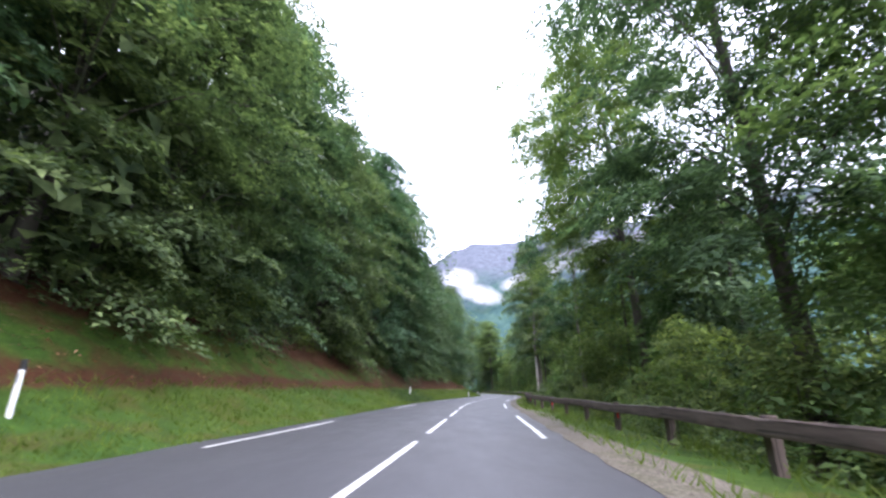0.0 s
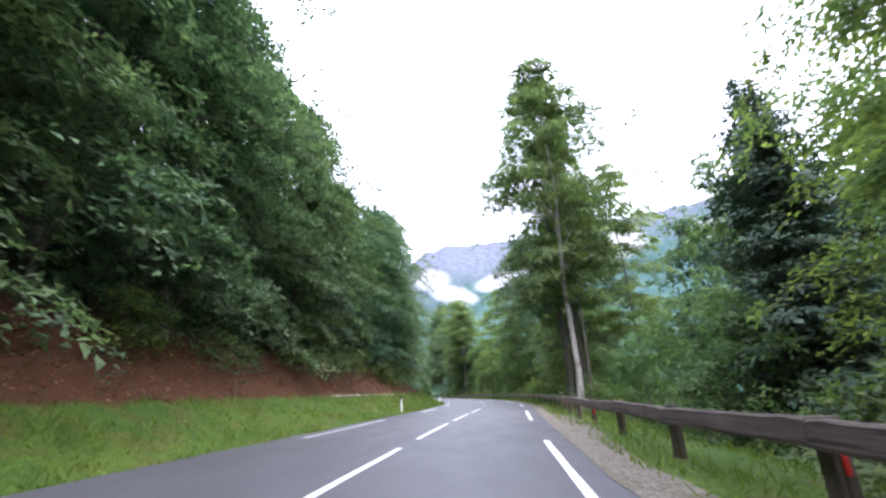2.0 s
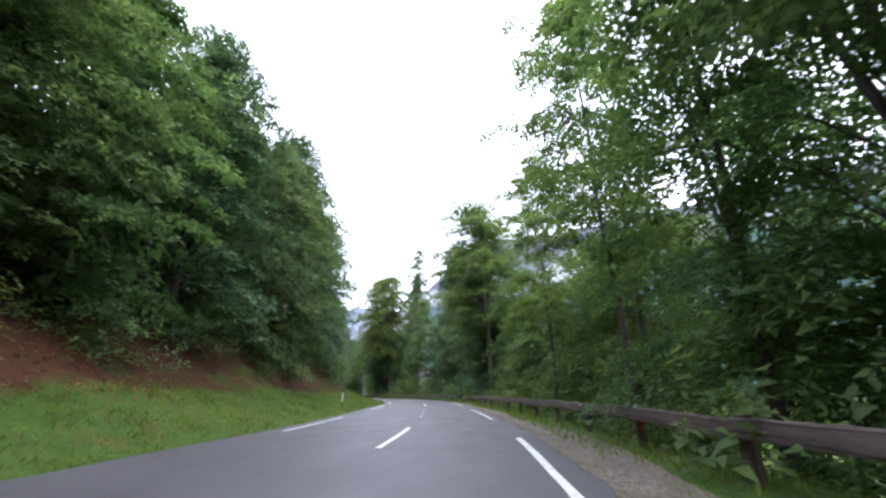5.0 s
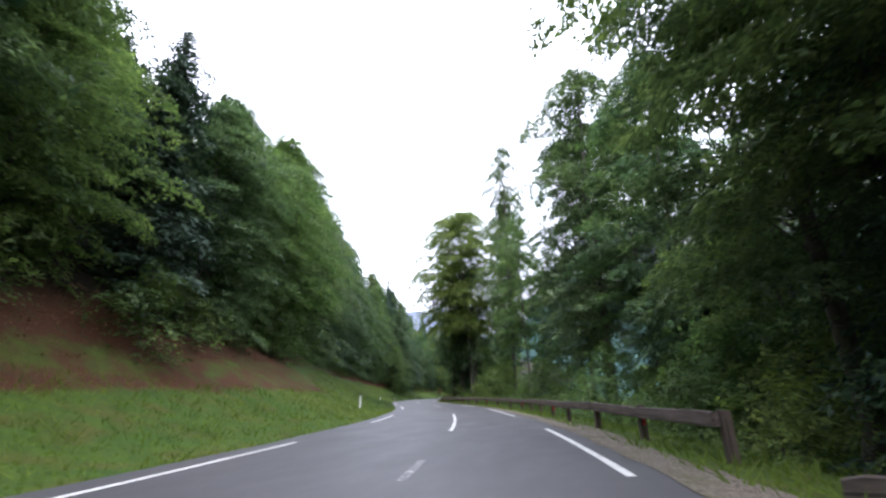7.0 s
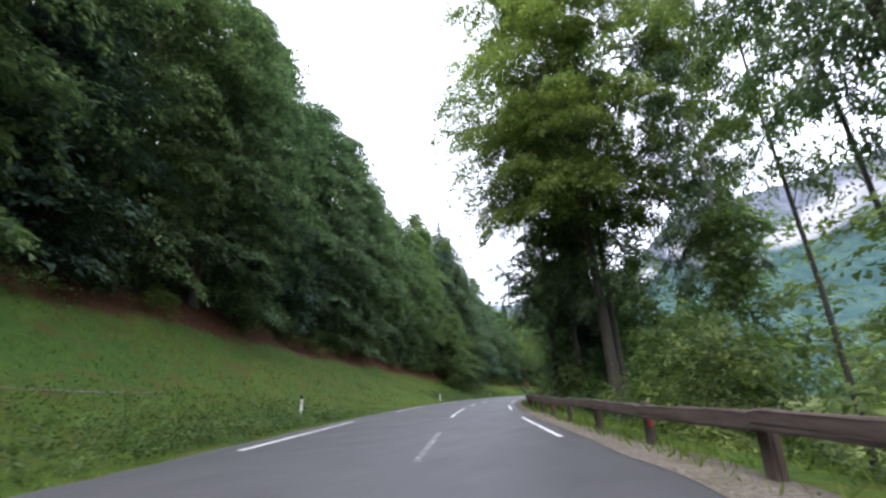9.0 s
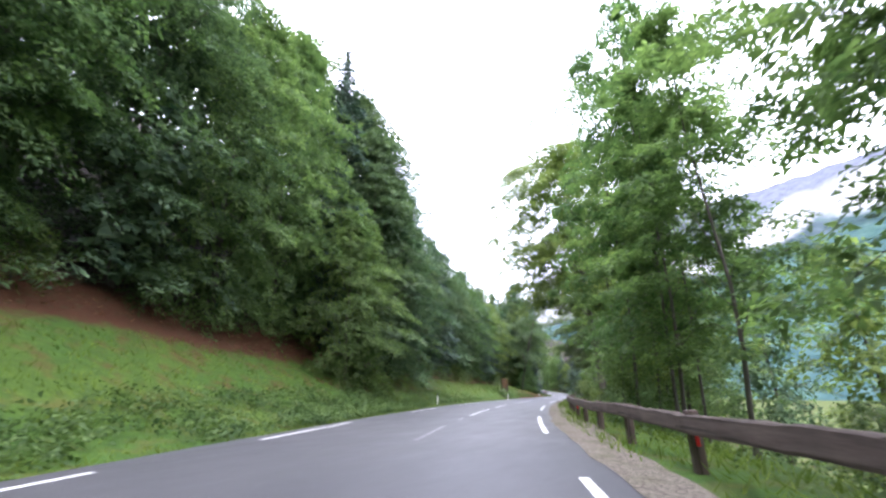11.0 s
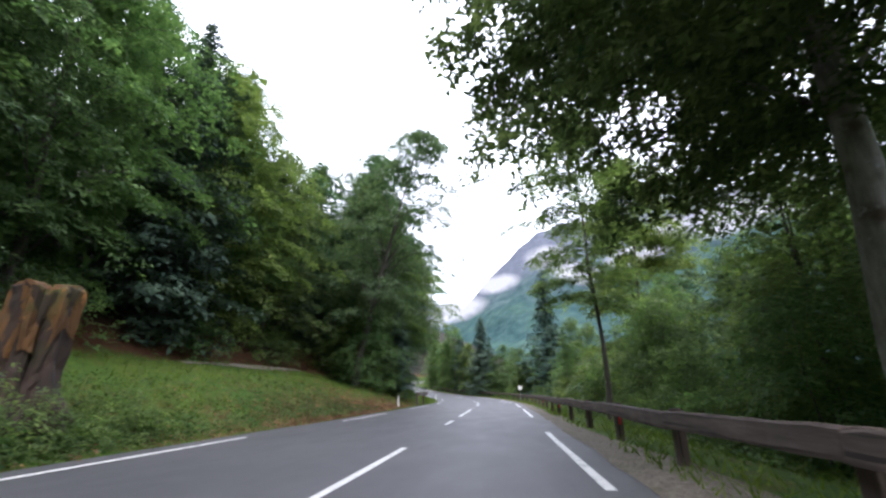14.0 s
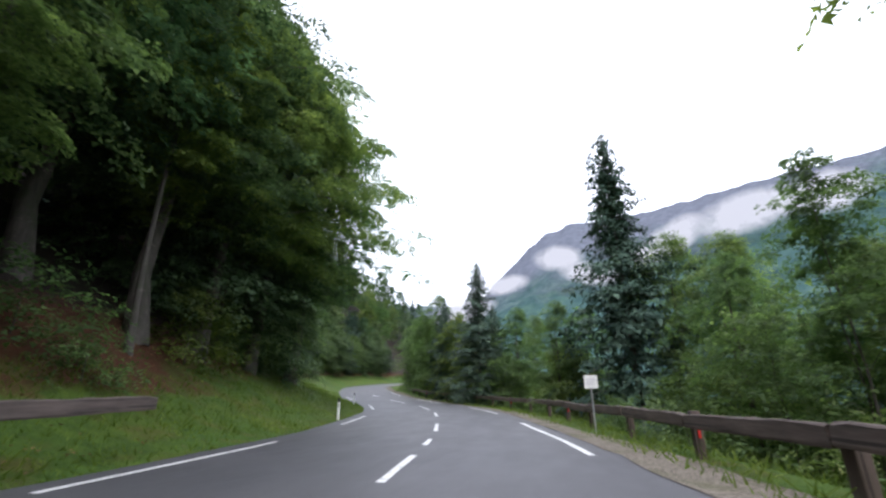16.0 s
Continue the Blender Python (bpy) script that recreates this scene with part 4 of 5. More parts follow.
while s < 470:
    put("back_c" if PUT.random() < 0.7 else "back_a", s, PUT.uniform(15, 24), PUT.uniform(0.8, 1.0) * (1 if s < 330 else 0.68))
    s += PUT.uniform(6, 9.5) * (2.2 if 206 < s < 262 or 284 < s < 326 else 1)
s = 0.0
while s < 278:
    put("back_c", s, PUT.uniform(27, 40), PUT.uniform(0.9, 1.2))
    s += PUT.uniform(13, 20)
s = -4.0
while s < 460:
    if not 340 < s < 372 or PUT.random() < 0.4:
        put(PUT.choice(["bush", "bush", "bush_b"]), s, PUT.uniform(7.4, 10.5), PUT.uniform(0.6, 1.1))
    s += PUT.uniform(4, 7)
s = -4.0
while s < 460:
    put("thicket", s, PUT.uniform(10.5, 15), PUT.uniform(0.75, 1.15) if s < 340 else PUT.uniform(0.6, 0.95))
    s += PUT.uniform(5, 7.5) * (2.5 if 188 < s < 262 or 286 < s < 322 else 1.8 if 26 < s < 62 or 78 < s < 128 else 1)

s = 446.0
while s < 566:
    put(PUT.choice(["maple", "edge_c", "thicket", "thicket", "spruce_b"]), s, PUT.uniform(7.2, 13.0), PUT.uniform(0.6, 0.85))
    s += PUT.uniform(2.6, 4.6)

# single trees on the uphill side before the junction of the track
LONE = [("leaning", 391.6, -10.2, 1.0), ("spruce_b", 397.6, -7.8, 0.56, 0.40), ("thicket", 395.2, -9.4, 0.7), ("back_a", 397, -17.5, 0.68), ("back_a", 402, -19.0, 0.74), ("edge_b", 395, -10.8, 0.5), ("thicket", 391.5, -9.6, 1.0), ("edge_c", 383, -18.0, 0.9), ("thicket", 393.5, -11.5, 0.85), ("bush_b", 361.4, -6.6, 0.6), ("bush_b", 362.8, -6.5, 0.5), ("bush_b", 360.6, -6.3, 0.6), ("bush_b", 358.9, -7.0, 0.75), ("bush_b", 364.8, -6.5, 0.5), ("bush", 362.6, -9.3, 0.6), ("edge_a", 399, -12.5, 0.92), ("thicket", 396.5, -10.0, 1.03), ("bush", 399, -8.0, 0.9), ("bush_b", 406.5, -9.2, 0.8), ("bush_b", 396, -7.8, 0.8), ("big", 404.5, -12.8, 1.1), ("big", 408.5, -14.6, 1.1, 1.0), ("big", 412.5, -12.4, 1.1, 1.0), ("wide", 417.5, -12.0, 1.0), ("edge_a", 421.5, -13.2, 1.1), ("wide", 423.5, -11.4, 1.05, 1.15), ("edge_b", 426.5, -13.0, 1.1), ("wide", 431, -10.2, 1.1, 1.15), ("slim", 410.5, -11.0, 0.8, 0.9),
        ("edge_c", 433, -12.8, 0.8), ("slim", 402.0, -9.2, 0.75), ("maple", 443, -12.5, 0.8), ("edge_c", 312, -10.8, 0.86), ("edge_a", 319.5, -12.5, 1.12), ("back_a", 323, -16.5, 1.15), ("edge_b", 326.5, -13.5, 1.12), ("edge_a", 330, -17.5, 0.85), ("edge_b", 335, -19.5, 0.72), ("edge_a", 340, -19.0, 0.6), ("maple", 452, -12.0, 0.75)]
for kind, s, d, k, *tall in LONE:
    put(kind, s, d, k, tall=tall[0] if tall else None, turn=heading(s) + PUT.uniform(-30, 30), sink=0.9 if kind[:4] == "edge" else 0.1)

# woods on the hillside beyond the bend
s = 425.0
while s < 640:
    put(PUT.choice(["back_a", "back_b", "back_c"]), s, -PUT.uniform(22, 62), PUT.uniform(0.8, 1.05))
    s += 3.6


# the first of each kind takes the place of its last copy
for kind, ob in PLACED.items():
    KINDS[kind].matrix_basis = ob.matrix_basis.copy()
    for child in list(ob.children):
        bpy.data.objects.remove(child)
    bpy.data.objects.remove(ob)

# ---- grass, weeds, fallen leaves ----
def blades(name, rng, s, d, h, w, mat, label, category):
    n = len(s)
    p = place(s, d)
    z = ground_z(s, d) - 0.03
    a = rng.uniform(0, 6.283, n)
    lean = rng.normal(0, 0.7, (n, 2)) * h[:, None]
    t = np.empty((n, 3, 3))
    t[:, 0] = np.column_stack([p[:, 0] + np.cos(a) * w, p[:, 1] + np.sin(a) * w, z])
    t[:, 1] = np.column_stack([p[:, 0] - np.cos(a) * w, p[:, 1] - np.sin(a) * w, z])
    t[:, 2] = np.column_stack([p[:, 0] + lean[:, 0], p[:, 1] + lean[:, 1], z + h])
    tagged(link(name, tri_mesh(name, t, mat)), label, category, kind="stuff")


rng = np.random.default_rng(5)
n = 200000
gs = rng.uniform(-30, 470, n)
gu = rng.uniform(0, 1, n) ** 1.25
gb = np.interp(gs, BANK_S, BANK_D)
gw = np.interp(gs, (0, 120, 150, 185, 192, 208, 216, 240, 300, 330, 360, 400, 412, 418), (3.6, 3.6, 5.0, 6.0, 5.2, 5.2, 8.5, 10, 8.5, 8.0, 12, 5, 5, 7))
gd = -(edge_left(gs) - 0.03 + gu * gw)
patch = np.sin(gs * 0.9 + np.sin(gd * 1.3) * 2) * np.sin(gd * 1.7 + gs * 0.23)
keep = patch > rng.uniform(-2.6, 0.9, n)
gs, gd, gu = gs[keep], gd[keep], gu[keep]
blades("verge_grass", rng, gs, gd, rng.uniform(0.06, 0.20, len(gs)) * (0.6 + 0.7 * np.clip(gu * 3, 0, 1)) * (0.7 + 0.6 * (np.sin(gs * 1.7) * np.sin(gd * 2.3 + gs) > 0.2)), rng.uniform(0.012, 0.026, len(gs)), M_GRASS, "green roadside grass on the verge and bank", "grass")
n = 60000
gs = rng.uniform(-30, 445, n)
gd = edge_right(gs) + 0.5 + rng.uniform(0, 1, n) ** 1.15 * 4.7
keep = np.sin(gs * 0.7 + gd) + np.sin(gs * 0.31 - gd * 2) > rng.uniform(-1.8, 1.2, n)
gs, gd = gs[keep], gd[keep]
blades("rail_side_grass", rng, gs, gd, rng.uniform(0.08, 0.38, len(gs)), rng.uniform(0.012, 0.03, len(gs)), M_GRASS, "long grass under the timber guardrail", "grass")


def ground_leaves(name, rng, s, d, size, lift, mat, label, category, flat=0.5):
    p = place(s, d)
    c = np.column_stack([p, ground_z(s, d) + lift])
    nr = np.tile([0, 0, 1.0], (len(s), 1))
    tagged(link(name, tri_mesh(name, sprays(rng, c, nr, size, 3, 0.1, flat), mat)), label, category, kind="stuff")


n = 28000
ls = np.where(rng.uniform(0, 1, n) < 0.6, rng.uniform(-10, 135, n), rng.uniform(135, 440, n))
lb = np.interp(ls, BANK_S, BANK_D)
ld = -np.where(ls < 140, rng.uniform(8.0, 13.5, n), lb + rng.uniform(-1.4, 3.0, n))
thin = (ls > 46) | (rng.uniform(0, 1, n) < 0.3)
ls, ld = ls[thin], ld[thin]
ground_leaves("fallen_leaves", rng, ls, ld, 0.17, 0.03, M_LITTER, "brown fallen beech leaves covering the bank", "leaf litter")
ls, ld = rng.normal(381, 7.5, 9000), -(edge_left(381.0) + 0.2 + np.abs(rng.normal(0, 1.5, 9000)))
ground_leaves("verge_leaf_litter", rng, ls, ld, 0.13, rng.uniform(0.02, 0.09, 9000), M_LITTER, "reddish-brown dead leaves scattered over the verge", "leaf litter")
n = 22000
ws = np.concatenate([rng.normal(c, w, n // 9) for c, w in ((302, 4), (308, 5), (246, 5), (238, 5), (45, 3), (364, 3), (330, 8), (376, 4), (225, 6))])
wd = -(edge_left(ws) + 0.25 + np.abs(rng.normal(0, 2.0, len(ws))))
ground_leaves("verge_weeds", rng, ws, wd, 0.17, rng.uniform(0.03, 0.34, len(ws)), M_WEED, "broad-leaved green weeds along the verge", "weeds", 0.6)
n = 6500
ws = rng.uniform(286, 318, n)
wd = -(edge_left(ws) + 0.2 + rng.uniform(0, 1, n) ** 1.3 * 4.2)
thick = np.sin(ws * 1.1 + np.sin(wd * 2.0)) + np.sin(wd * 1.9 + ws * 0.4) > rng.uniform(-1.6, 1.0, n)
ws, wd = ws[thick], wd[thick]
ground_leaves("leafy_verge_weeds", rng, ws, wd, 0.26, rng.uniform(0.04, 0.30, len(ws)), M_WEED, "lush broad-leaved weeds carpeting the verge", "weeds", 0.6)
n = 4000
ws, wd = rng.uniform(-10, 430, n), rng.uniform(5.6, 8.2, n)
ground_leaves("rail_side_weeds", rng, ws, wd, 0.16, rng.uniform(0.05, 0.4, n), M_WEED, "leafy weeds growing behind the guardrail", "weeds", 0.6)

# ---- timber guardrail ----
RAIL_S = (-60, 0, 12, 25, 40, 70, 95, 130, 165, 176, 181, 195, 214, 232, 262, 300, 333, 356, 380, 398, 412, 425, 480)
RAIL_D = (5.8, 6.2, 6.2, 5.8, 5.4, 5.5, 6.0, 6.0, 5.8, 6.4, 5.6, 5.2, 6.2, 4.9, 4.9, 5.3, 5.9, 5.0, 5.0, 5.5, 6.0, 6.8, 6.0)


def rail_d(s):
    return float(np.interp(s, RAIL_S, RAIL_D))


def beam_mesh(length, seed):
    """A hewn plank: flat front with weathered furrows, worn upper edge, uneven along its length."""
    rng = random.Random(seed)
    prof = [(-0.07, 0.0), (0.06, 0.004), (0.082, 0.03), (0.086, 0.10), (0.074, 0.112), (0.086, 0.125), (0.085, 0.20), (0.076, 0.21), (0.084, 0.222), (0.078, 0.262), (0.05, 0.284), (-0.05, 0.288), (-0.078, 0.262), (-0.08, 0.04)]
    vs, fs = [], []
    k = len(prof)
    steps = 12
    furrow = [rng.uniform(-0.02, 0.02) for _ in prof]
    for i in range(steps + 1):
        y = -length / 2 + length * i / steps
        dx, dz, sc = rng.uniform(-0.008, 0.008), rng.uniform(-0.006, 0.006), rng.uniform(0.96, 1.03)
        end = 0.022 if i in (0, steps) else 0.0
        for j, (x, z) in enumerate(prof):
            wear = rng.uniform(-0.012, 0.004) if 8 <= j <= 12 else rng.uniform(-0.003, 0.003)
            vs.append((x * (sc - end) + dx, y + (rng.uniform(-0.03, 0.03) if end else 0), z * sc + dz + wear - end * (z > 0.2) + (furrow[j] * math.sin(i * 0.8 + j) if 3 <= j <= 8 else 0)))
    for i in range(steps):
        fs += [(i * k + j, i * k + (j + 1) % k, (i + 1) * k + (j + 1) % k, (i + 1) * k + j) for j in range(k)]
    fs += [tuple(range(k))[::-1], tuple(range(steps * k, (steps + 1) * k))]
    return mesh_of("beam", vs, fs, M_RAIL)


def post_mesh():
    bm = bmesh.new()
    box(bm, -0.09, 0.09, -0.11, 0.11, -0.5, 0.905, 0.02)
    me = bpy.data.meshes.new("post")
    bm.to_mesh(me)
    bm.free()
    me.materials.append(M_POST)
    return me


def reflector_mesh():
    bm = bmesh.new()
    box(bm, -0.028, 0.028, -0.010, 0.010, -0.10, 0.10, 0.005)
    me = bpy.data.meshes.new("reflector")
    bm.to_mesh(me)
    bm.free()
    me.materials.append(M_RED)
    return me


BEAMS, POST, REFLECTOR = [beam_mesh(4.3, i) for i in range(4)], post_mesh(), reflector_mesh()
BEAM_Z = 0.59


def guardrail(s0, s1, dist, side, label, drop_end=False, up=0.0):
    root = new("guardrail")
    tagged(root, label, "guardrail", "timber guardrails")
    count = int(round((s1 - s0) / 4.2))
    for i in range(count):
        s = s0 + 4.2 * i
        a, b = place(s, dist(s)), place(s + 4.2, dist(s + 4.2))
        mid, yaw = (a + b) / 2, math.degrees(math.atan2(-(b - a)[0], (b - a)[1]))
        za, zb = float(ground_z(s, dist(s))) + up, float(ground_z(s + 4.2, dist(s + 4.2))) + up
        tilt = math.degrees(math.atan2(zb - za, 4.2)) + (0.6 if i % 2 else -0.5)
        lift = (za + zb) / 2
        if drop_end and i == count - 1:
            tilt, lift = -8.5, lift - 0.31
        beam = link("beam", BEAMS[i % 4], root)
        beam.matrix_basis = Matrix.Translation((mid[0], mid[1], lift + BEAM_Z + 0.012 * (i % 3))) @ pose(0, 0, 0, tilt, 0, yaw) @ Matrix.Diagonal((side, 1, 1, 1))
        post = link("post", POST, root)
        off = place(s, dist(s) + 0.16 * side)
        post.matrix_basis = Matrix.Translation((off[0], off[1], za)) @ pose(0, 0, 0, 0, 0, yaw + 3 * ((i * 7) % 5 - 2))
        if i % 3 == 1:
            r = link("reflector", REFLECTOR, post, "red reflector")
            r.matrix_basis = Matrix.Translation((0, -0.122, 0.475))
    return root


guardrail(-38, 181, rail_d, 1, "weathered timber guardrail on short wooden posts", True)
guardrail(183, 300, rail_d, 1, "weathered grey timber guardrail above the drop")
guardrail(300.4, 468, rail_d, 1, "weathered brown timber guardrail along the curve")
guardrail(396.0, 404.4, lambda s: -5.3 - max(0, s - 400) * 0.06, -1, "short timber guardrail below the wooded bank", up=0.26)


# ---- marker posts, sign, stump, fence, track ----
def marker_post():
    root = new("marker_post")
    tagged(root, "white plastic roadside marker post with black cap", "marker post", "roadside marker posts")
    bm = bmesh.new()
    bmesh.ops.create_cone(bm, cap_ends=True, segments=10, radius1=0.062, radius2=0.055, depth=1.1, matrix=Matrix.Translation((0, 0, 0.15)) @ Matrix.Diagonal((1.0, 0.75, 1, 1)))
    part("body", bm, M_WHITE, root)
    bm = bmesh.new()
    bmesh.ops.create_cone(bm, cap_ends=True, segments=10, radius1=0.060, radius2=0.045, depth=0.17, matrix=Matrix.Translation((0, 0, 0.775)) @ pose(0, 0, 0, 8) @ Matrix.Diagonal((1.0, 0.8, 1, 1)))
    part("cap", bm, M_BLACK, root, "slanted black cap")
    bm = bmesh.new()
    box(bm, -0.025, 0.025, -0.052, -0.043, 0.50, 0.64, 0.003)
    part("reflector", bm, M_STEEL, root, "small grey reflector")
    return root


first = marker_post()
MARKERS = [(7.6, -7.1), (47.9, -6.9), (80.6, -5.2), (113, -5.4), (160.5, -7.6), (207.8, -6.8), (246.5, -6.5), (285, -6.2), (323, -6.5), (357.3, -6.0), (389.6, -5.8), (418, -4.9), (440, -5.2)]
for i, (s, d) in enumerate(MARKERS):
    ob = first if i == 0 else copy_thing(first, Matrix())
    ob.matrix_basis = Matrix.Translation(top(s, d)) @ pose(0, 0, 0, 1.5 * math.sin(i * 2.1), 1.5 * math.sin(i * 1.7), heading(s)) @ Matrix.Diagonal((1.1, 1.1, 1.18, 1))


def sign():
    root = new("road_sign")
    tagged(root, "small white board on a grey post beside the guardrail", "sign")
    bm = bmesh.new()
    bmesh.ops.create_cone(bm, cap_ends=True, segments=10, radius1=0.03, radius2=0.03, depth=2.2, matrix=Matrix.Translation((0, 0, 0.7)))
    part("pole", bm, M_STEEL, root)
    bm = bmesh.new()
    box(bm, -0.24, 0.24, -0.05, -0.03, 1.45, 1.9, 0.008)
    part("board", bm, M_WHITE, root)
    for k, z in enumerate((1.76, 1.68, 1.60)):
        bm = bmesh.new()
        box(bm, -0.16, 0.16 - 0.05 * k, -0.056, -0.0505, z - 0.012, z + 0.012)
        part("text_bar", bm, M_STEEL, root, "grey line of lettering")
    root.matrix_basis = Matrix.Translation(top(411.3, 5.55, 0.0)) @ pose(0, 0, 0, 0, 0, heading(411))


sign()


def stump():
    """A tall broken stump: root flanges, a furrowed rotten body, a lumpy cap of moss that hangs over one side."""
    rng = random.Random(4)
    root = new("tree_stump")
    tagged(root, "tall rotten tree stump capped with rusty moss on the verge", "stump")

    def shell(rows, k, radius, height, shift):
        vs, fs = [], []
        for i in range(rows):
            u = i / (rows - 1)
            for j in range(k):
                a = 2 * math.pi * j / k
                r = radius(a, u) + rng.uniform(-0.025, 0.025)
                dx, dy = shift(u)
                vs.append((math.cos(a) * r + dx, math.sin(a) * r + dy, height(a, u)))
        for i in range(rows - 1):
            fs += [(i * k + j, i * k + (j + 1) % k, (i + 1) * k + (j + 1) % k, (i + 1) * k + j) for j in range(k)]
        fs.append(tuple(range((rows - 1) * k, rows * k)))
        return vs, fs

    def body_radius(a, u):
        flange = max(0, math.sin(2.5 * a + 0.7)) ** 2
        return 0.56 + (0.30 + 0.40 * flange) * (1 - u) ** 3 + 0.06 * math.sin(7 * a + 3 * u) + 0.045 * math.sin(13 * a - 4 * u) - 0.16 * max(0, math.sin(a + 2.4)) * math.sin(3.1 * u)

    vs, fs = shell(18, 40, body_radius, lambda a, u: 2.25 * u - 0.3 + 0.10 * u * math.sin(3 * a) + 0.05 * u * math.sin(11 * a), lambda u: (0.10 * u, 0.08 * u))
    link("body", mesh_of("stump_body", vs, fs, M_STUMP), root)
    def moss_height(a, u):
        low = 1.05 + 0.22 * math.sin(2 * a + 0.5) + 0.12 * math.sin(5 * a)
        return low + (2.02 + 0.08 * math.sin(3 * a) - low) * min(1, u * 1.35)

    vs, fs = shell(10, 40, lambda a, u: (body_radius(a, 0.65 + 0.35 * u) + 0.02 + 0.05 * math.sin(6 * a + 5 * u)) * (1 if u < 0.75 else 1 - 0.8 * (u - 0.75) / 0.25), moss_height, lambda u: (0.09, 0.07))
    link("moss", mesh_of("stump_moss", vs, fs, M_MOSS), root, "rusty orange moss cap")
    for j in range(5):
        a = 1.2 * j + 0.4
        vs, fs = tube([(math.cos(a) * 0.45, math.sin(a) * 0.45, 0.45), (math.cos(a) * 0.85, math.sin(a) * 0.85, 0.12), (math.cos(a) * 1.25, math.sin(a) * 1.25, -0.18)], [0.20, 0.14, 0.05], 8)
        link("buttress_root", mesh_of("stump_root", vs, fs, M_STUMP, True), root)
    root.matrix_basis = Matrix.Translation(top(363.0, -7.9)) @ Matrix.Diagonal((0.98, 0.98, 1.30, 1))


stump()


def fence():
    root = new("wooden_fence")
    tagged(root, "low bleached wooden rail fence at the forest edge", "fence")
    ends = [top(392.2 + 1.1 * i, -13.5 + 0.5 * i) for i in range(3)]
    for i, p in enumerate(ends):
        bm = bmesh.new()
        bmesh.ops.create_cone(bm, cap_ends=True, segments=7, radius1=0.07, radius2=0.06, depth=1.5, matrix=Matrix.Translation(p + Vector((0, 0, 0.4))))
        part("post", bm, M_POST, root)
    for a, b in zip(ends, ends[1:]):
        for h in (0.55, 0.98):
            vs, fs = tube([a + Vector((0, 0, h)), (a + b) / 2 + Vector((0, 0, h + 0.03)), b + Vector((0, 0, h))], [0.05, 0.055, 0.045], 7)
            link("rail", mesh_of("rail", vs, fs, M_PALE_WOOD, True), root)


fence()


def side_track(name, pts, width, label, mat=M_TRACK):
    p = spline(pts, 12)
    vs, fs = [], []
    for i, (s, d) in enumerate(p):
        w = width * (0.85 + 0.15 * math.sin(i * 0.9))
        for k in (-1, -0.5, 0, 0.5, 1):
            q = top(s - 0.25 * k * w, d + 0.45 * k * w, 0.02 + 0.02 * (1 - k * k))
            vs.append(q)
    n = len(p)
    fs = [(i * 5 + j, i * 5 + j + 1, (i + 1) * 5 + j + 1, (i + 1) * 5 + j) for i in range(n - 1) for j in range(4)]
    tagged(link(name, mesh_of(name, vs, fs, mat, True)), label, "track", kind="structure")


side_track("forest_track", [(374.5, -13.2), (378, -13.0), (382, -12.8), (386.5, -12.8)], 1.0, "pale gravel track across the grass")
side_track("foot_path", [(75, -8.0), (81, -8.0), (88, -8.0), (95, -7.9)], 0.22, "narrow pale path along the foot of the bank")
side_track("foot_path", [(222, -9.7), (230, -9.8), (236, -9.8), (242, -9.9)], 0.14, "narrow earth path along the foot of the bank", M_GRAVEL)
side_track("gravel_layby", [(228, -8.4), (229, -8.5), (230, -8.5)], 0.4, "pale patch of bare gravel on the verge")


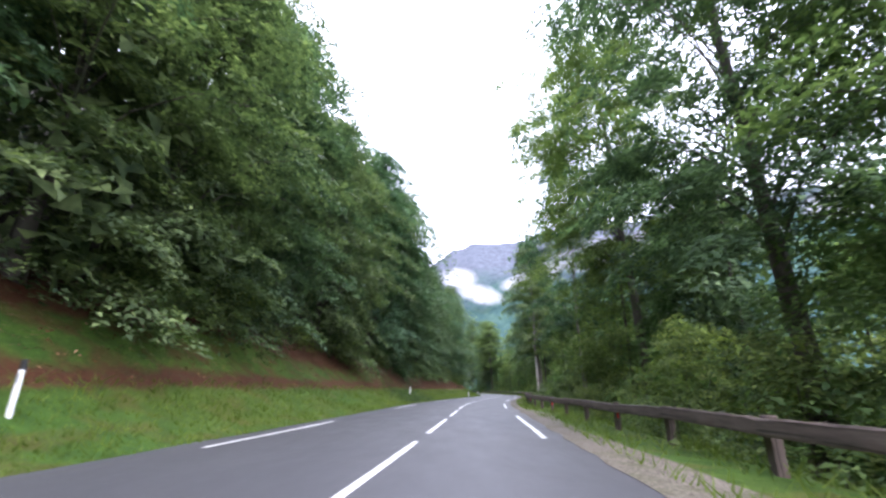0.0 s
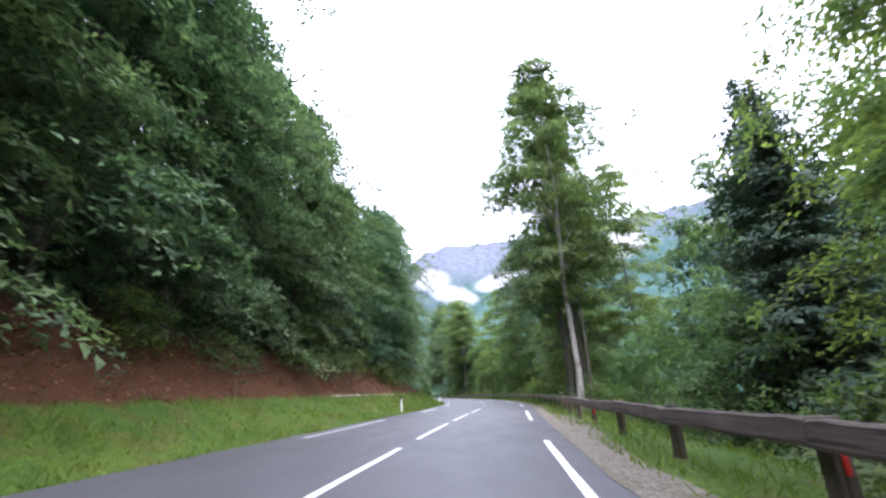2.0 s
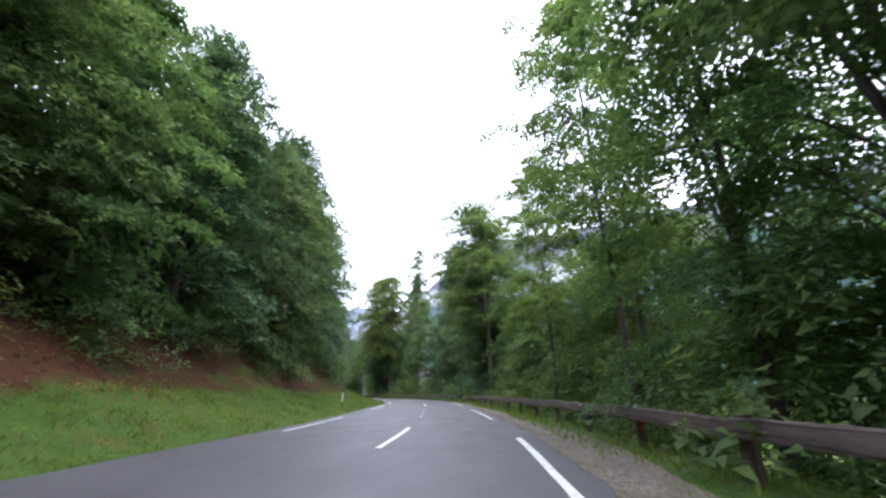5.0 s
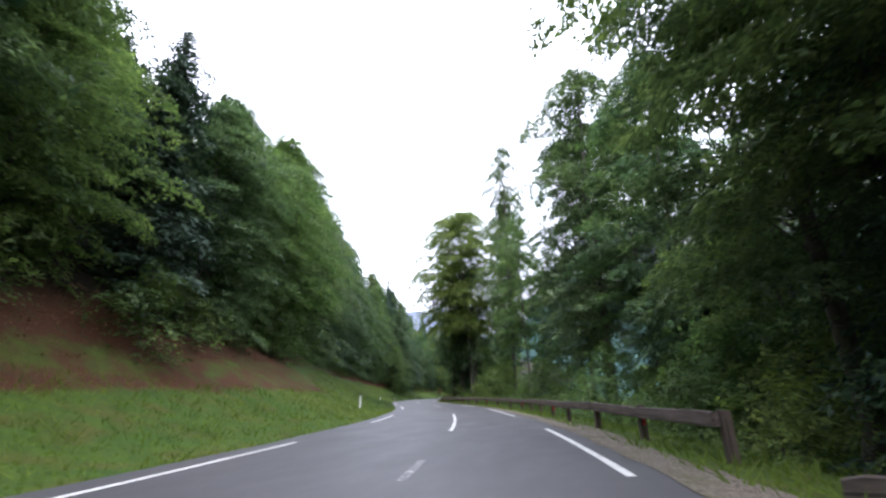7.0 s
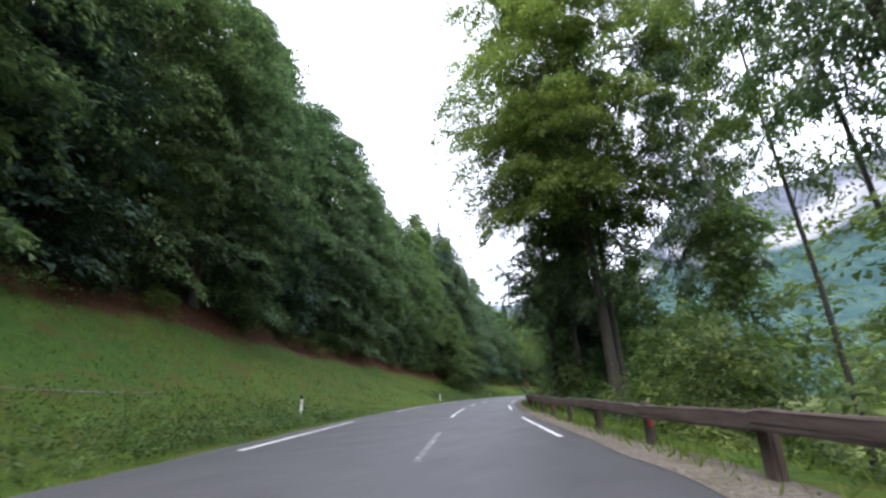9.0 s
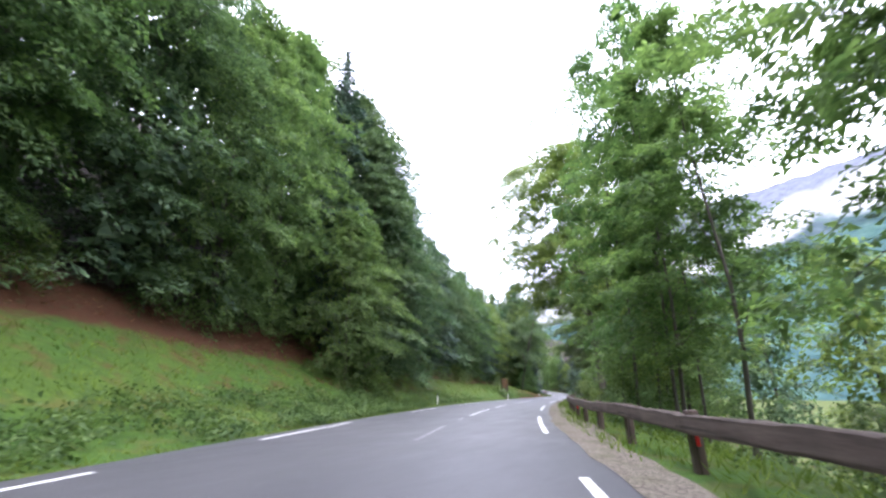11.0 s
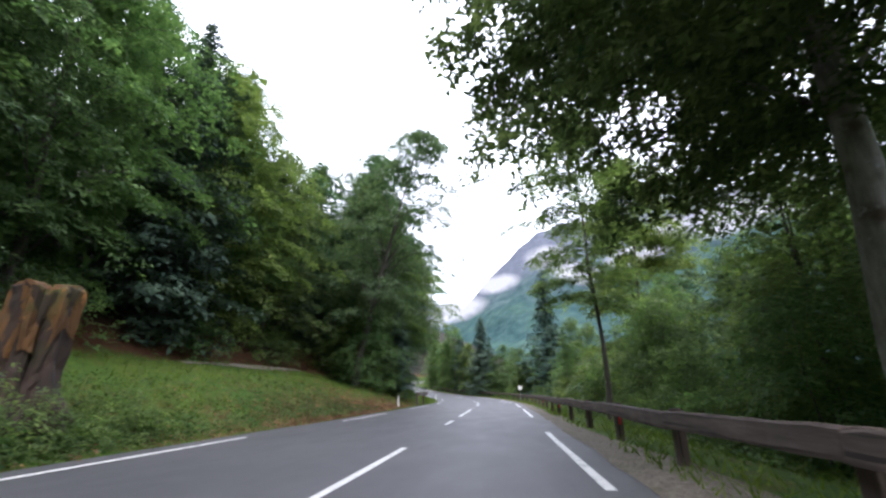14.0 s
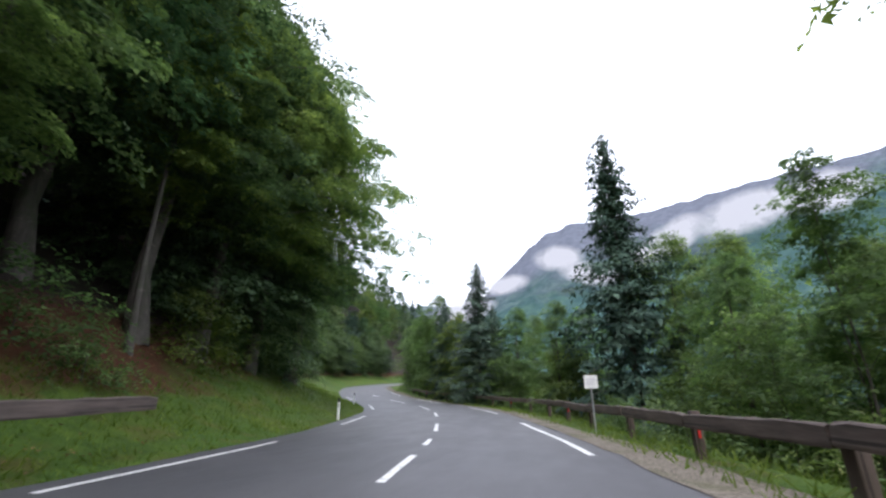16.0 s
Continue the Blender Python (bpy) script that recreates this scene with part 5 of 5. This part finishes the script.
# ---- mist on the mountain ----
def mist_material():
    m, n, l = material("self_lit_mist")
    co = n.new("ShaderNodeUVMap")
    mp = n.new("ShaderNodeMapping")
    mp.inputs["Location"].default_value, mp.inputs["Scale"].default_value = (-1, -1, 0), (2, 2, 1)
    l.new(co.outputs[0], mp.inputs["Vector"])
    grad = n.new("ShaderNodeTexGradient")
    grad.gradient_type = "SPHERICAL"
    l.new(mp.outputs[0], grad.inputs["Vector"])
    t = noise_of(n, l, 0.011, 6.0, 0.65)
    mul = n.new("ShaderNodeMath")
    mul.operation = "MULTIPLY"
    l.new(grad.outputs["Fac"], mul.inputs[0])
    l.new(t, mul.inputs[1])
    a = ramp(n, l, mul.outputs[0], [(0.06, (0, 0, 0)), (0.26, (0.95, 0.95, 0.95))])
    # the mist's white is emitted, in place of daylight falling on it
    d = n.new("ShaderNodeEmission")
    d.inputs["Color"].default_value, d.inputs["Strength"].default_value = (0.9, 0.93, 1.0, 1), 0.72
    tr = n.new("ShaderNodeBsdfTransparent")
    mx = n.new("ShaderNodeMixShader")
    l.new(a, mx.inputs[0])
    l.new(tr.outputs[0], mx.inputs[1])
    l.new(d.outputs[0], mx.inputs[2])
    o = n.new("ShaderNodeOutputMaterial")
    l.new(mx.outputs[0], o.inputs["Surface"])
    return m


M_MIST = mist_material()


def mist(bearing, elev, width, height, r, tilt=0.0):
    """A drift of cloud lying along the mountain side; bearing, elevation and size in degrees as seen from the valley."""
    cols, rows = 12, 6
    vs, fs, uv = [], [], []
    for i in range(cols + 1):
        for j in range(rows + 1):
            u, v = i / cols, j / rows
            b = bearing + (u - 0.5) * width
            e = elev + (v - 0.5) * height + (u - 0.5) * tilt
            rr = r + 60 * v + 25 * math.sin(u * 9)
            vs.append((math.sin(radians(b)) * rr, math.cos(radians(b)) * rr, rr * math.tan(radians(e))))
            uv.append((u, v))
    k = rows + 1
    fs = [(i * k + j, (i + 1) * k + j, (i + 1) * k + j + 1, i * k + j + 1) for i in range(cols) for j in range(rows)]
    me = mesh_of("mist", vs, fs, M_MIST, True)
    layer = me.uv_layers.new(name="UVMap")
    layer.data.foreach_set("uv", [c for lp in me.loops for c in uv[lp.vertex_index]])
    tagged(link("mist_backdrop", me), "white mist drifting along the mountain side", "mist", "mist banks", "structure")


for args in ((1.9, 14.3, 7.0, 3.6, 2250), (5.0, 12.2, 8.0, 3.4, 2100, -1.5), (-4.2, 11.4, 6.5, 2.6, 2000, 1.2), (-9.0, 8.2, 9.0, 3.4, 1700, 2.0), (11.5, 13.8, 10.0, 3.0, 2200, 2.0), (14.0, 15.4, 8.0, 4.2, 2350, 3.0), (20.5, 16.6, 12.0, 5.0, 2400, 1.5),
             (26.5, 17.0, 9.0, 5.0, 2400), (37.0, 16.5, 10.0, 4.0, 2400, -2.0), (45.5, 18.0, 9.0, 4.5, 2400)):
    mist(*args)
